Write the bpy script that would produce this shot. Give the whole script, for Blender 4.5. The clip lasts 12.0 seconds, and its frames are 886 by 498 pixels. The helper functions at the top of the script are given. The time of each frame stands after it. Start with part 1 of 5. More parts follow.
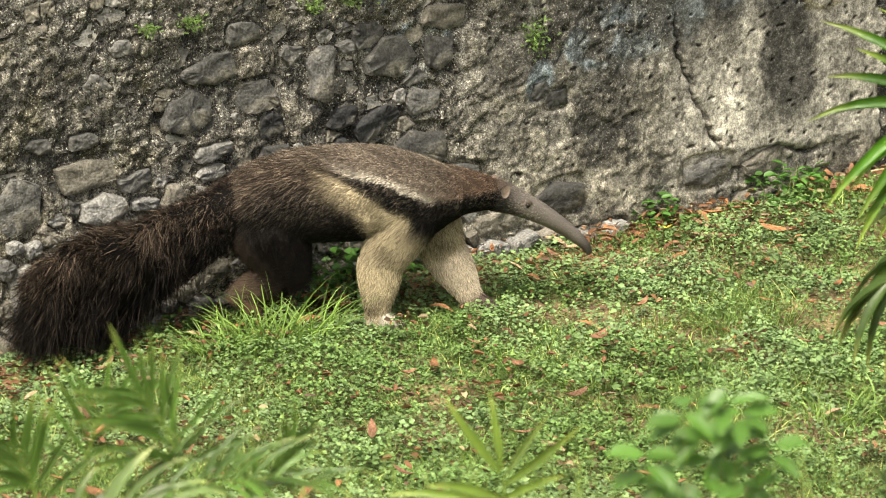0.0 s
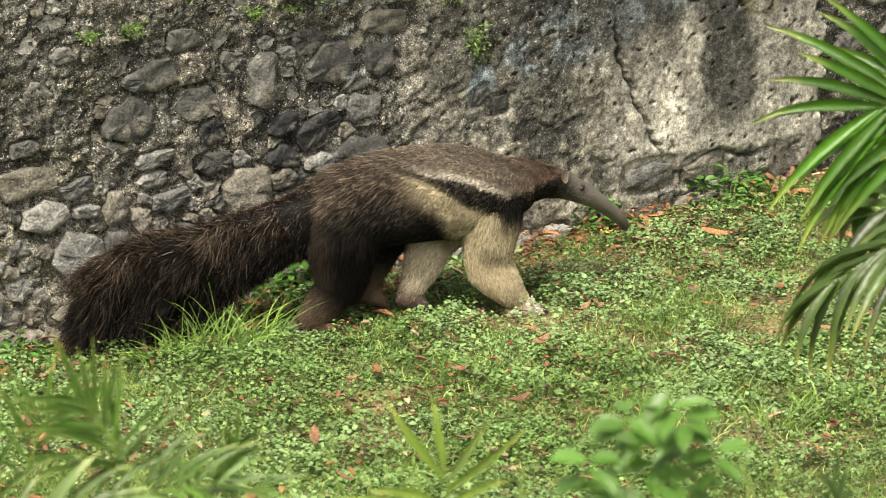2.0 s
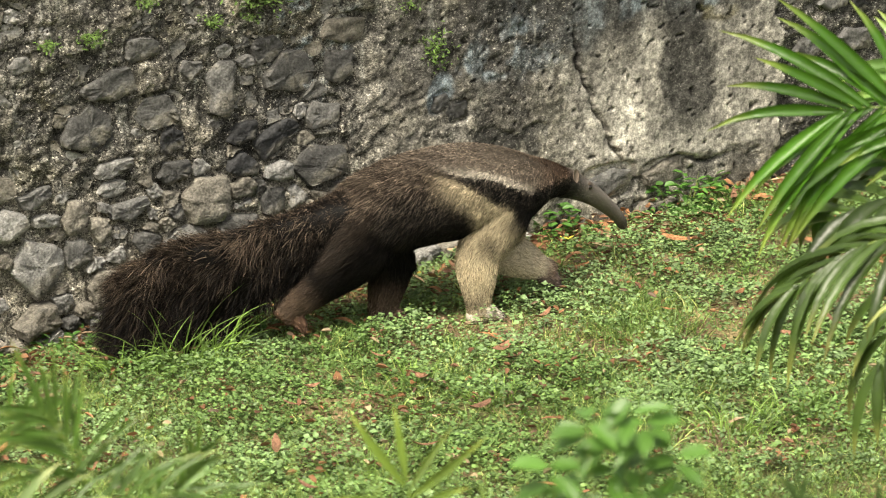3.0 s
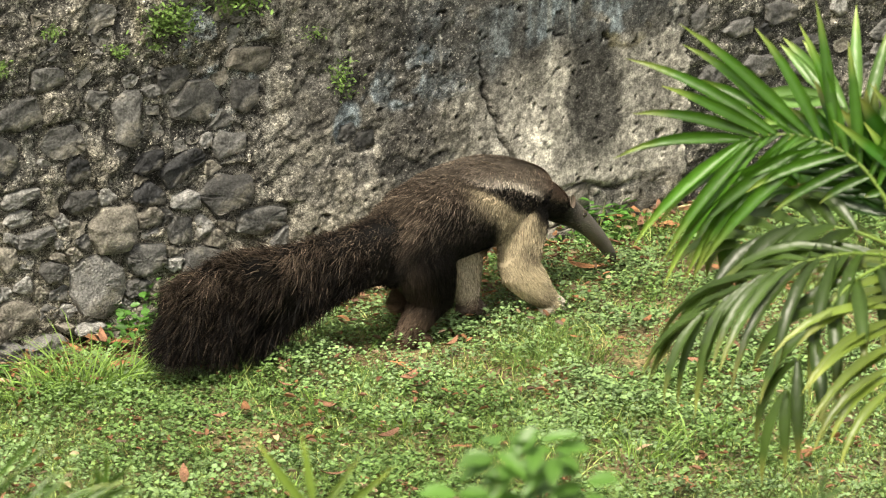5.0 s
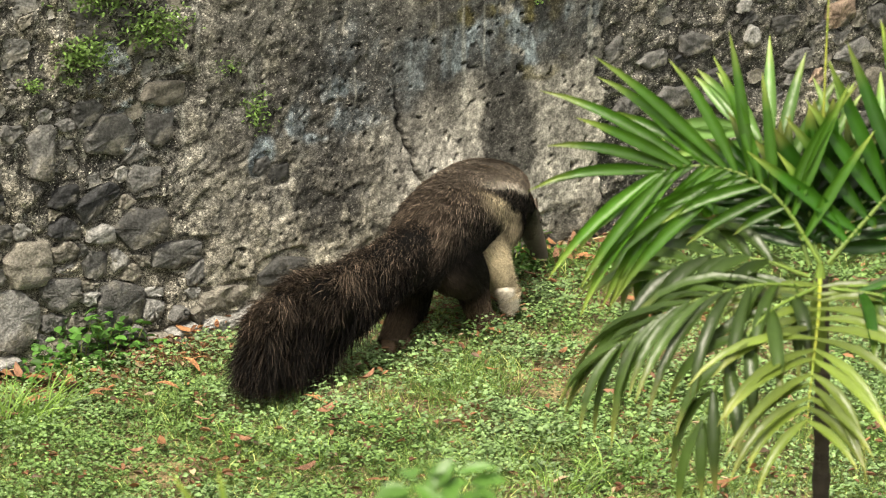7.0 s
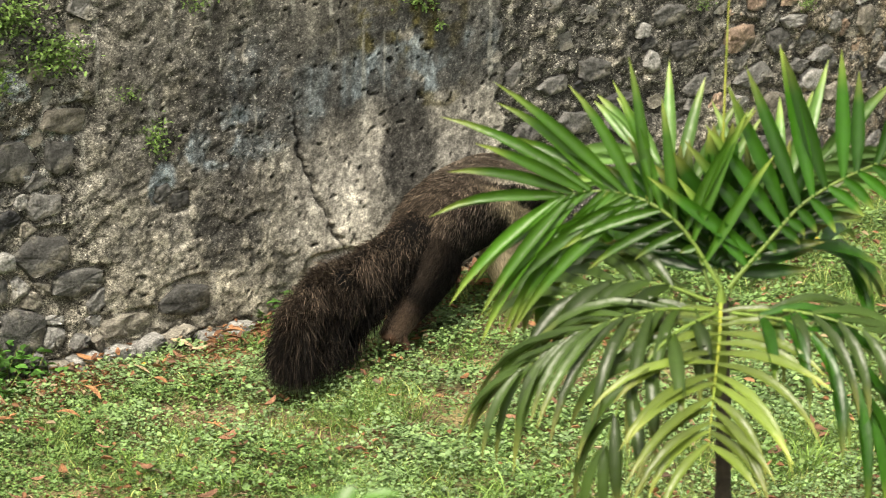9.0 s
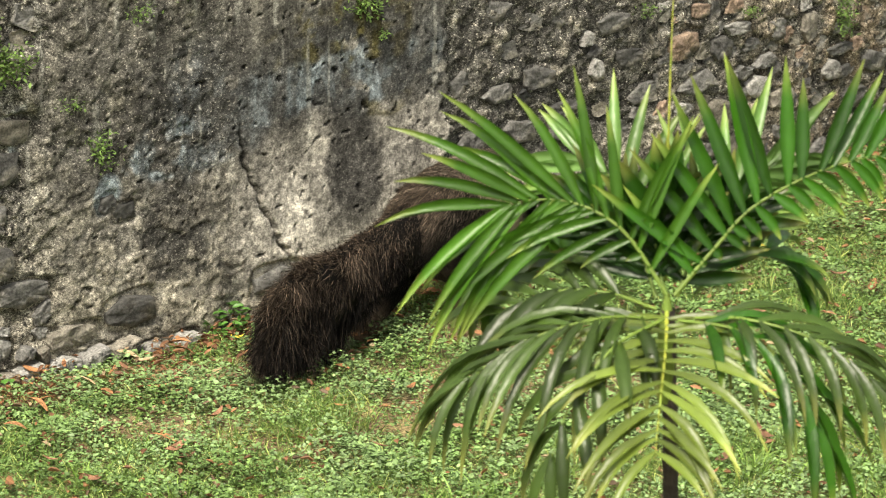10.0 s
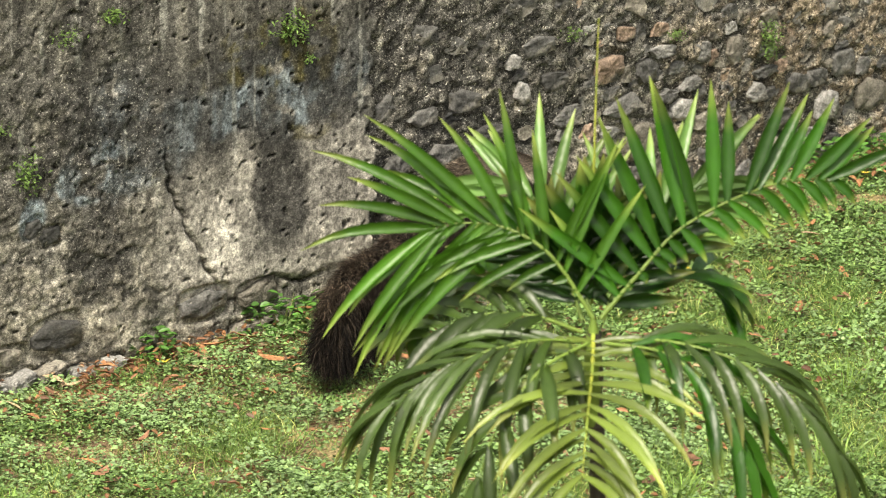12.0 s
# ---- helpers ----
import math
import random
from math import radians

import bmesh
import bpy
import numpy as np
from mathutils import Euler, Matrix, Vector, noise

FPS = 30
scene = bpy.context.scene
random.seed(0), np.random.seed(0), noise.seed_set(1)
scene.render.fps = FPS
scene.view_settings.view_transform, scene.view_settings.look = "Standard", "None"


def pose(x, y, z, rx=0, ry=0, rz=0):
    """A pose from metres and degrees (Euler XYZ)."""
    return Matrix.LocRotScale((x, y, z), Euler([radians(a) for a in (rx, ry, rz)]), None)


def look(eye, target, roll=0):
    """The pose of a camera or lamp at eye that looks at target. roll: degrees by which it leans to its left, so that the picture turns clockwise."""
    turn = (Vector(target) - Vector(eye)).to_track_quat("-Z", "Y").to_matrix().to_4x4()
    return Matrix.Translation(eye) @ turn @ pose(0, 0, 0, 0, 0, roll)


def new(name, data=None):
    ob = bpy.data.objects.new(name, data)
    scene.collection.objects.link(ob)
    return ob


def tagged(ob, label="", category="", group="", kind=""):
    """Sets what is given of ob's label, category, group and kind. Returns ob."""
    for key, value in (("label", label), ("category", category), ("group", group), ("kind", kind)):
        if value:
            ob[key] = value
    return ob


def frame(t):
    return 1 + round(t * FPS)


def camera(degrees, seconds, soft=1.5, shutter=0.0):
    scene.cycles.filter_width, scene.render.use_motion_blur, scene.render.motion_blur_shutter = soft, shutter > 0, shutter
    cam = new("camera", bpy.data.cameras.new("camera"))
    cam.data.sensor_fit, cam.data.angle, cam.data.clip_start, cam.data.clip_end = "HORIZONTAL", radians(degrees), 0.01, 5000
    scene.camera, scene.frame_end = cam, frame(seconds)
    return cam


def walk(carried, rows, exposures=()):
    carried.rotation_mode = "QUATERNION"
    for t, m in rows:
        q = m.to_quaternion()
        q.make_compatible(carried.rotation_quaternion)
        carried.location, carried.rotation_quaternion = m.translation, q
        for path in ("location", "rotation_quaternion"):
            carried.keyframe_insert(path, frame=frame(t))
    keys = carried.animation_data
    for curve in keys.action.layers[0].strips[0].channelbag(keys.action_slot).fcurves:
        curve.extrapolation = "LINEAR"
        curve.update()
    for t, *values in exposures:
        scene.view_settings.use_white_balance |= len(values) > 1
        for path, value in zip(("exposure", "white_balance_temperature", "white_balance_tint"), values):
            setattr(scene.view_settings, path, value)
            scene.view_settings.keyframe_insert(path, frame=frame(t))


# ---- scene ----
# Camera: a long lens on a tripod, panned and tilted from a raised bank.
EYE = 5.3
cam = camera(12.0, 12.0, soft=1.0, shutter=0.5)
cam.data.dof.use_dof = True
cam.data.dof.focus_distance = 16.1
cam.data.dof.aperture_fstop = 6.2
PAN = [  # seconds, yaw, pitch, roll
    (0.0, 0.0, -19.0, 0.0), (0.5, -0.112, -18.994, -0.01), (1.0, -0.357, -18.974, 0.02), (1.5, -0.563, -18.96, -0.04),
    (2.0, -0.834, -18.924, -0.05), (2.5, -1.1, -18.873, -0.2), (3.0, -1.409, -18.825, -0.22), (5.0, -2.741, -18.438, -0.079),
    (5.5, -3.033, -18.309, -0.062), (6.0, -3.352, -18.163, -0.061), (6.5, -3.646, -18.095, -0.051), (7.0, -3.95, -17.993, -0.021),
    (9.0, -5.363, -17.634, 0.102), (9.5, -5.77, -17.558, 0.1), (10.0, -6.135, -17.507, -0.03), (10.5, -6.421, -17.455, -0.044),
    (11.0, -6.689, -17.381, -0.038), (11.5, -6.922, -17.284, 0.01), (12.0, -7.185, -17.185, 0.1),
]
walk(cam, [(t, pose(0, 0, EYE, 0, 0, yaw) @ pose(0, 0, 0, 90 + pitch) @ pose(0, 0, 0, 0, 0, roll)) for t, yaw, pitch, roll in PAN],
     exposures=[(0.0, 1.42, 7400, 7), (12.0, 1.42, 7400, 7)])

# World: overcast daylight.
world = bpy.data.worlds.new("overcast_sky")
scene.world = world
world.use_nodes = True
wn = world.node_tree.nodes
sky = wn.new("ShaderNodeTexSky")
sky.sky_type, sky.sun_disc = "NISHITA", False
SUN_EL, SUN_AZ = radians(58), radians(205)
sky.sun_elevation, sky.sun_rotation = SUN_EL, SUN_AZ
sky.air_density, sky.dust_density = 1.0, 4.0
hsv = wn.new("ShaderNodeHueSaturation")
hsv.inputs["Saturation"].default_value = 0.35
world.node_tree.links.new(sky.outputs[0], hsv.inputs["Color"])
world.node_tree.links.new(hsv.outputs[0], wn["Background"].inputs["Color"])
wn["Background"].inputs["Strength"].default_value = 0.10
sun = new("sun", bpy.data.lights.new("sun", "SUN"))
sun.data.energy, sun.data.angle, sun.data.color = 2.1, radians(16), (1.0, 0.96, 0.9)
sun.matrix_world = look((0, 0, 0), (-math.sin(SUN_AZ) * math.cos(SUN_EL), -math.cos(SUN_AZ) * math.cos(SUN_EL), -math.sin(SUN_EL)))


# ---- tools ----
def vnoise(x, y, seed=0):
    """Smooth value noise on arrays, 0 to 1."""
    xi, yi = np.floor(x).astype(np.int64), np.floor(y).astype(np.int64)
    fx, fy = x - xi, y - yi
    fx, fy = fx * fx * (3 - 2 * fx), fy * fy * (3 - 2 * fy)

    def lattice(a, b):
        h = (a * 374761393 + b * 668265263 + seed * 1442695041) & 0xFFFFFFFF
        h = ((h ^ (h >> 13)) * 1274126177) & 0xFFFFFFFF
        return ((h ^ (h >> 16)) & 0xFFFF) / 65535.0

    low = lattice(xi, yi) * (1 - fx) + lattice(xi + 1, yi) * fx
    high = lattice(xi, yi + 1) * (1 - fx) + lattice(xi + 1, yi + 1) * fx
    return low * (1 - fy) + high * fy


def fbm(x, y, seed=0, octaves=4):
    total, amp, norm = 0.0, 1.0, 0.0
    for o in range(octaves):
        total = total + amp * vnoise(x * 2 ** o + 17.3 * o, y * 2 ** o + 9.1 * o, seed + o)
        norm += amp
        amp *= 0.5
    return total / norm


def step(a, b, x):
    t = np.clip((x - a) / (b - a), 0, 1)
    return t * t * (3 - 2 * t)


def mesh_from(name, verts, faces, colours=None, smooth=True, alpha=None):
    """A mesh from arrays; colours: one RGB for each vertex, kept as the attribute 'tint'."""
    me = bpy.data.meshes.new(name)
    if isinstance(faces, np.ndarray):
        n, k = faces.shape
        me.vertices.add(len(verts))
        me.vertices.foreach_set("co", np.asarray(verts, dtype=np.float32).ravel())
        me.loops.add(n * k)
        me.loops.foreach_set("vertex_index", faces.astype(np.int32).ravel())
        me.polygons.add(n)
        me.polygons.foreach_set("loop_start", np.arange(0, n * k, k, dtype=np.int32))
        me.update(calc_edges=True)
    else:
        me.from_pydata([tuple(v) for v in verts], [], [tuple(f) for f in faces])
    if smooth:
        me.polygons.foreach_set("use_smooth", np.ones(len(me.polygons), dtype=bool))
    if colours is not None:
        at = me.attributes.new("tint", "FLOAT_COLOR", "POINT")
        rgba = np.ones((len(verts), 4), dtype=np.float32)
        rgba[:, :3] = np.clip(colours, 0, 1)
        if alpha is not None:
            rgba[:, 3] = alpha
        at.data.foreach_set("color", rgba.ravel())
    return me


def thing(name, me, material, label="", category="", group="", kind="", parent=None):
    ob = new(name, me)
    if me is not None and material is not None and not me.materials:
        me.materials.append(material)
    if parent is not None:
        ob.parent = parent
    return tagged(ob, label, category, group, kind)


def grid_faces(rows, cols, wrap=False):
    i, j = np.meshgrid(np.arange(rows - 1), np.arange(cols if wrap else cols - 1), indexing="ij")
    j2 = (j + 1) % cols
    return np.stack([i * cols + j, i * cols + j2, (i + 1) * cols + j2, (i + 1) * cols + j], -1).reshape(-1, 4)


def spline(xs, ys, x):
    """Smooth interpolation through a table (monotone in xs), on arrays."""
    xs, ys, x = np.asarray(xs, float), np.asarray(ys, float), np.asarray(x, float)
    m = np.gradient(ys, xs, axis=0)
    i = np.clip(np.searchsorted(xs, x) - 1, 0, len(xs) - 2)
    h = xs[i + 1] - xs[i]
    t = np.clip((x - xs[i]) / h, 0, 1)
    if ys.ndim > 1:
        t, h = t[..., None], h[..., None]
    return ((2 * t ** 3 - 3 * t ** 2 + 1) * ys[i] + (t ** 3 - 2 * t ** 2 + t) * h * m[i] + (-2 * t ** 3 + 3 * t ** 2) * ys[i + 1] + (t ** 3 - t ** 2) * h * m[i + 1])


def ribbons(roots, dirs, bend, lengths, widths, colours, segs=2, side=None, tipcol=None):
    """Tapering strands: arrays of roots, first directions, the bend added towards the tip. Returns verts, triangles, colours."""
    n = len(roots)
    side = np.cross(dirs, np.random.normal(size=(n, 3))) if side is None else side
    side = side / (np.linalg.norm(side, axis=1, keepdims=True) + 1e-9)
    V, C = [], []
    p = roots.copy()
    for k in range(segs + 1):
        f = k / segs
        w = (widths * (1 - f) ** 0.6)[:, None] * side * 0.5
        col = colours if tipcol is None else colours * (1 - f) + tipcol * f
        if k < segs:
            V += [p - w, p + w]
            C += [col, col]
        else:
            V += [p]
            C += [col]
        d = dirs + bend * (f + 0.5 / segs)
        d /= np.linalg.norm(d, axis=1, keepdims=True) + 1e-9
        p = p + d * (lengths / segs)[:, None]
    m = 2 * segs + 1
    V = np.stack(V, 1).reshape(-1, 3)
    C = np.stack(C, 1).reshape(-1, 3)
    tri = []
    for k in range(segs - 1):
        a = 2 * k
        tri += [(a, a + 1, a + 3), (a, a + 3, a + 2)]
    tri.append((2 * segs - 2, 2 * segs - 1, 2 * segs))
    F = (np.arange(n)[:, None, None] * m + np.array(tri)[None]).reshape(-1, 3)
    return V, F, C


# ---- materials ----
def material(name, rough=0.8, colour=None, attr=False, vary=0.0, object_vary=0.0, island_vary=0.0, mottle=None, grain=0.0, bump=0.0, bump_size=40.0,
             bump2=0.0, bump2_size=300.0, spec=0.4, translucent=0.0, stretch=None, fleck=None, by_alpha=False, crisp=None):
    """A principled material: base colour (or the attribute 'tint'), mottled by noise at two scales, with relief."""
    m = bpy.data.materials.new(name)
    m.use_nodes = True
    t = m.node_tree
    N, L = t.nodes, t.links
    bsdf = N["Principled BSDF"]
    bsdf.inputs["Roughness"].default_value = rough
    bsdf.inputs["Specular IOR Level"].default_value = spec
    coord = N.new("ShaderNodeTexCoord")
    vec = coord.outputs["Object"]
    if stretch:
        mp = N.new("ShaderNodeMapping")
        mp.inputs["Scale"].default_value = stretch
        L.new(vec, mp.inputs["Vector"])
        vec = mp.outputs[0]

    def noisetex(scale, detail=4.0):
        n = N.new("ShaderNodeTexNoise")
        n.inputs["Scale"].default_value, n.inputs["Detail"].default_value = scale, detail
        L.new(vec, n.inputs["Vector"])
        return n.outputs["Fac"]

    def remap(sock, a, b, c, d):
        r = N.new("ShaderNodeMapRange")
        for k, v in zip(("From Min", "From Max", "To Min", "To Max"), (a, b, c, d)):
            r.inputs[k].default_value = v
        L.new(sock, r.inputs["Value"])
        return r.outputs[0]

    def mix(kind, fac, a, b):
        x = N.new("ShaderNodeMix")
        x.data_type, x.blend_type = "RGBA", kind
        for sock, v in ((x.inputs[0], fac), (x.inputs[6], a), (x.inputs[7], b)):
            if isinstance(v, bpy.types.NodeSocket):
                L.new(v, sock)
            elif isinstance(v, (int, float)):
                sock.default_value = v
            else:
                sock.default_value = (*v, 1)
        return x.outputs[2]

    if attr:
        a = N.new("ShaderNodeAttribute")
        a.attribute_name = "tint"
        col = a.outputs["Color"]
    else:
        rgb = N.new("ShaderNodeRGB")
        rgb.outputs[0].default_value = (*colour, 1)
        col = rgb.outputs[0]

    def coarse(sock):
        if not by_alpha:
            return sock
        k = N.new("ShaderNodeMath")
        k.operation = "MULTIPLY"
        L.new(sock, k.inputs[0])
        L.new(a.outputs["Alpha"], k.inputs[1])
        return k.outputs[0]

    for spots in (mottle, fleck):
        if spots:
            other, scale, lo, hi = spots
            col = mix("MIX", coarse(remap(noisetex(scale, 5), lo, hi, 0, 1)), col, other)
    scale_by = []
    for size, low, high in crisp or ():
        n = N.new("ShaderNodeTexNoise")
        n.inputs["Scale"].default_value, n.inputs["Detail"].default_value, n.inputs["Roughness"].default_value = size, 12.0, 0.72
        L.new(vec, n.inputs["Vector"])
        scale_by.append(remap(n.outputs["Fac"], 0.4, 0.6, low, high))
    if vary:
        scale_by.append(remap(noisetex(6.0, 5), 0.3, 0.7, 1 - vary, 1 + vary))
    if grain:
        one = N.new("ShaderNodeMath")
        one.operation = "ADD"
        one.inputs[1].default_value = 1.0
        L.new(coarse(remap(noisetex(bump2_size * 0.8, 5), 0.36, 0.64, -grain, grain)), one.inputs[0])
        scale_by.append(one.outputs[0])
    if object_vary:
        o = N.new("ShaderNodeObjectInfo")
        scale_by.append(remap(o.outputs["Random"], 0, 1, 1 - object_vary, 1 + object_vary))
    if island_vary:
        g = N.new("ShaderNodeNewGeometry")
        scale_by.append(remap(g.outputs["Random Per Island"], 0, 1, 1 - island_vary, 1 + island_vary))
    for s in scale_by:
        v = N.new("ShaderNodeVectorMath")
        v.operation = "SCALE"
        L.new(col, v.inputs[0])
        L.new(s, v.inputs["Scale"])
        col = v.outputs[0]
    L.new(col, bsdf.inputs["Base Color"])
    normal = None
    for amount, size in ((bump, bump_size), (bump2, bump2_size)):
        if amount:
            b = N.new("ShaderNodeBump")
            b.inputs["Strength"].default_value, b.inputs["Distance"].default_value = 1.0, amount
            L.new(coarse(noisetex(size, 6)), b.inputs["Height"])
            if normal is not None:
                L.new(normal, b.inputs["Normal"])
            normal = b.outputs[0]
    if normal is not None:
        L.new(normal, bsdf.inputs["Normal"])
    if translucent:
        tr = N.new("ShaderNodeBsdfTranslucent")
        L.new(col, tr.inputs["Color"])
        ms = N.new("ShaderNodeMixShader")
        ms.inputs[0].default_value = translucent
        L.new(bsdf.outputs[0], ms.inputs[1])
        L.new(tr.outputs[0], ms.inputs[2])
        L.new(ms.outputs[0], N["Material Output"].inputs["Surface"])
    return m


M_MORTAR = material("weathered_mortar", rough=0.95, attr=True, vary=0.2, grain=0.7, bump=0.006, bump_size=48, bump2=0.0065, bump2_size=210, spec=0.12,
                    mottle=((0.05, 0.048, 0.044), 34.0, 0.54, 0.66), fleck=((0.38, 0.36, 0.31), 120.0, 0.6, 0.68), by_alpha=True, crisp=((9.0, 0.62, 1.3), (40.0, 0.5, 1.42), (120.0, 0.6, 1.36)))
STONE_TONES = ((0.045, 0.046, 0.048), (0.10, 0.099, 0.095), (0.165, 0.163, 0.155), (0.225, 0.208, 0.175), (0.31, 0.305, 0.29), (0.36, 0.265, 0.2))
M_STONES = [material("stone_" + n, rough=0.85, colour=c, vary=0.3, object_vary=0.25, grain=0.35, bump=0.014, bump_size=24, bump2=0.008, bump2_size=140, spec=0.3, crisp=((16.0, 0.75, 1.2),),
                     mottle=((0.21, 0.195, 0.16), 9.0, 0.5, 0.66), fleck=((0.045, 0.045, 0.043), 13.0, 0.56, 0.74))
            for n, c in zip(("black", "dark", "grey", "brown", "pale", "ochre"), STONE_TONES)]
M_SOIL = material("soil", rough=0.95, attr=True, vary=0.3, grain=0.4, bump=0.02, bump_size=25, bump2=0.006, bump2_size=140, spec=0.2)
M_COVER = material("ground_cover_leaf", rough=0.45, attr=True, island_vary=0.18, spec=0.4, translucent=0.14)
M_GRASS = material("grass_blade", rough=0.5, attr=True, island_vary=0.3, spec=0.4, translucent=0.25)
M_FALLEN = [material("dead_leaf_" + n, rough=0.7, colour=c, vary=0.3, object_vary=0.35, bump=0.003, bump_size=60, spec=0.35, mottle=((0.12, 0.06, 0.03), 25, 0.5, 0.7))
            for n, c in (("orange", (0.34, 0.165, 0.075)), ("brown", (0.24, 0.125, 0.075)), ("tan", (0.44, 0.32, 0.2)), ("yellow", (0.55, 0.42, 0.05)))]
M_HIDE = material("hide", rough=0.7, attr=True, vary=0.15, grain=0.2, bump=0.002, bump_size=120, bump2=0.001, bump2_size=500, spec=0.35)
M_FUR = material("fur", rough=0.5, attr=True, island_vary=0.7, spec=0.06)
M_SKIN = material("bare_skin", rough=0.55, attr=True, vary=0.15, grain=0.25, bump=0.002, bump_size=90, bump2=0.001, bump2_size=400, spec=0.4)
M_EYE = material("eye", rough=0.08, colour=(0.012, 0.008, 0.006), spec=0.6)
M_CLAW = material("claw", rough=0.4, colour=(0.05, 0.042, 0.036), vary=0.2, bump=0.001, bump_size=120)
M_PALM = material("palm_leaf", rough=0.33, attr=True, object_vary=0.35, vary=0.25, bump=0.002, bump_size=45, spec=0.42, translucent=0.3)
M_RACHIS = material("palm_stalk", rough=0.45, colour=(0.30, 0.33, 0.05), vary=0.25, bump=0.001, bump_size=80, mottle=((0.22, 0.3, 0.05), 14, 0.45, 0.65))
M_STALK = material("palm_green_stalk", rough=0.45, colour=(0.13, 0.2, 0.035), vary=0.25, bump=0.001, bump_size=80)
M_TRUNK = material("palm_trunk", rough=0.9, colour=(0.05, 0.042, 0.033), vary=0.35, bump=0.01, bump_size=30, bump2=0.003, bump2_size=120, stretch=(1, 1, 4))
M_SHRUB = material("shrub_leaf", rough=0.4, attr=True, island_vary=0.2, spec=0.45, translucent=0.3)
M_FERN = material("fern_leaf", rough=0.55, attr=True, island_vary=0.35, spec=0.3, translucent=0.3)
M_STEM = material("stem", rough=0.6, colour=(0.2, 0.24, 0.06), vary=0.25)


# ---- the large structure ----
A_DIR, B_DIR = radians(32.7), radians(37.6)
WALL_START = Vector((-1.56, 14.26, 0.0))
BEND = 3.97  # metres along the wall at which the plaster ends and it turns slightly
WALL_BEND = WALL_START + Vector((math.cos(A_DIR), math.sin(A_DIR), 0)) * BEND


def wall_frame(u):
    """Origin, direction along and outward normal of the stretch of wall that holds u."""
    a = A_DIR if u < BEND else B_DIR
    o, u0 = (WALL_START, 0.0) if u < BEND else (WALL_BEND, BEND)
    return o, u0, Vector((math.cos(a), math.sin(a), 0)), Vector((math.sin(a), -math.cos(a), 0))


def wall_point(u, v, out=0.0):
    o, u0, along, normal = wall_frame(u)
    return o + along * (u - u0) + Vector((0, 0, v)) + normal * out


def wall_y(x):
    """The wall's foot as y over x, for arrays."""
    x = np.asarray(x, float)
    return np.where(x < WALL_BEND.x, WALL_START.y + (x - WALL_START.x) * math.tan(A_DIR), WALL_BEND.y + (x - WALL_BEND.x) * math.tan(B_DIR))


def ground_z(x, y):
    """Level lawn before the wall, with a bank that rises to the camera."""
    x, y = np.asarray(x, float), np.asarray(y, float)
    bank = np.clip(11.2 - y, 0, 9.3) * 0.385
    fine = (fbm(x * 1.1, y * 1.1, 3) - 0.5) * 0.05 + (fbm(x * 5, y * 5, 7, 3) - 0.5) * 0.018
    near = np.exp(-((x - 1) / 12) ** 2 - ((y - 14) / 12) ** 2)
    return bank + fine * near * (0.15 + 0.85 * step(0.0, 0.35, np.abs(wall_y(x) - y)))


def lawn_patch(x, y):
    """0 where the ground cover is bare, 1 where it is thick."""
    return step(0.28, 0.46, fbm(x * 2.3 + 3, y * 3.2, 21, 4))


def grassiness(x, y):
    """How far grass takes the place of the broad-leaved cover: more towards the bank."""
    d = wall_y(x) - y
    return step(0.45, 0.62, fbm(x * 1.1 + 8, y * 1.3, 33, 3) + 0.10 * np.clip(d - 1.1, -1, 1.2))


def build_ground():
    fine_x, fine_y = np.arange(-3.2, 6.2, 0.04), np.arange(11.4, 19.6, 0.04)
    far = np.array([6, 10, 20, 50, 120, 400, 1200])
    xs = np.concatenate([(-12.0 - far)[::-1], np.arange(-12, -3.3, 0.25), fine_x, np.arange(6.4, 14, 0.25), 14.0 + far])
    ys = np.concatenate([np.array([-1200, -400, -100, -30, -10]), np.arange(-5, 11.35, 0.15), fine_y, np.arange(19.8, 24, 0.25), 24.0 + far])
    X, Y = np.meshgrid(xs, ys, indexing="ij")
    Z = ground_z(X, Y)
    soil = np.array([0.15, 0.10, 0.062])
    green = np.array([0.075, 0.11, 0.035])
    straw = np.array([0.30, 0.24, 0.12])
    k = lawn_patch(X, Y)[..., None]
    s = step(0.5, 0.7, fbm(X * 9, Y * 9, 41, 3))[..., None]
    C = (soil * (1 - s) + straw * s) * (1 - 0.55 * k) + green * 0.55 * k
    near = (step(0.6, 0.1, wall_y(X) - Y) * step(0.4, 0.6, fbm(X * 3, Y * 4, 45, 3)))[..., None]
    C = C * (1 - near) + np.array([0.17, 0.085, 0.045]) * near
    C = C * (0.6 + 0.8 * fbm(X * 14, Y * 14, 43, 3))[..., None]
    V = np.stack([X, Y, Z], -1).reshape(-1, 3)
    me = mesh_from("ground", V, grid_faces(len(xs), len(ys))[:, ::-1], C.reshape(-1, 3))
    thing("ground", me, M_SOIL, "lawn of low creeping weeds and grass over brown soil", "ground", kind="structure")


build_ground()


def blob(U, Vv, u, v, ru, rv, seed=5, rag=0.9):
    """A ragged stain: 1 inside, 0 outside."""
    d = np.sqrt(((U - u) / ru) ** 2 + ((Vv - v) / rv) ** 2)
    return step(1.08, 0.72, d + (fbm(U * 9, Vv * 7, seed, 5) - 0.5) * rag * 1.5)


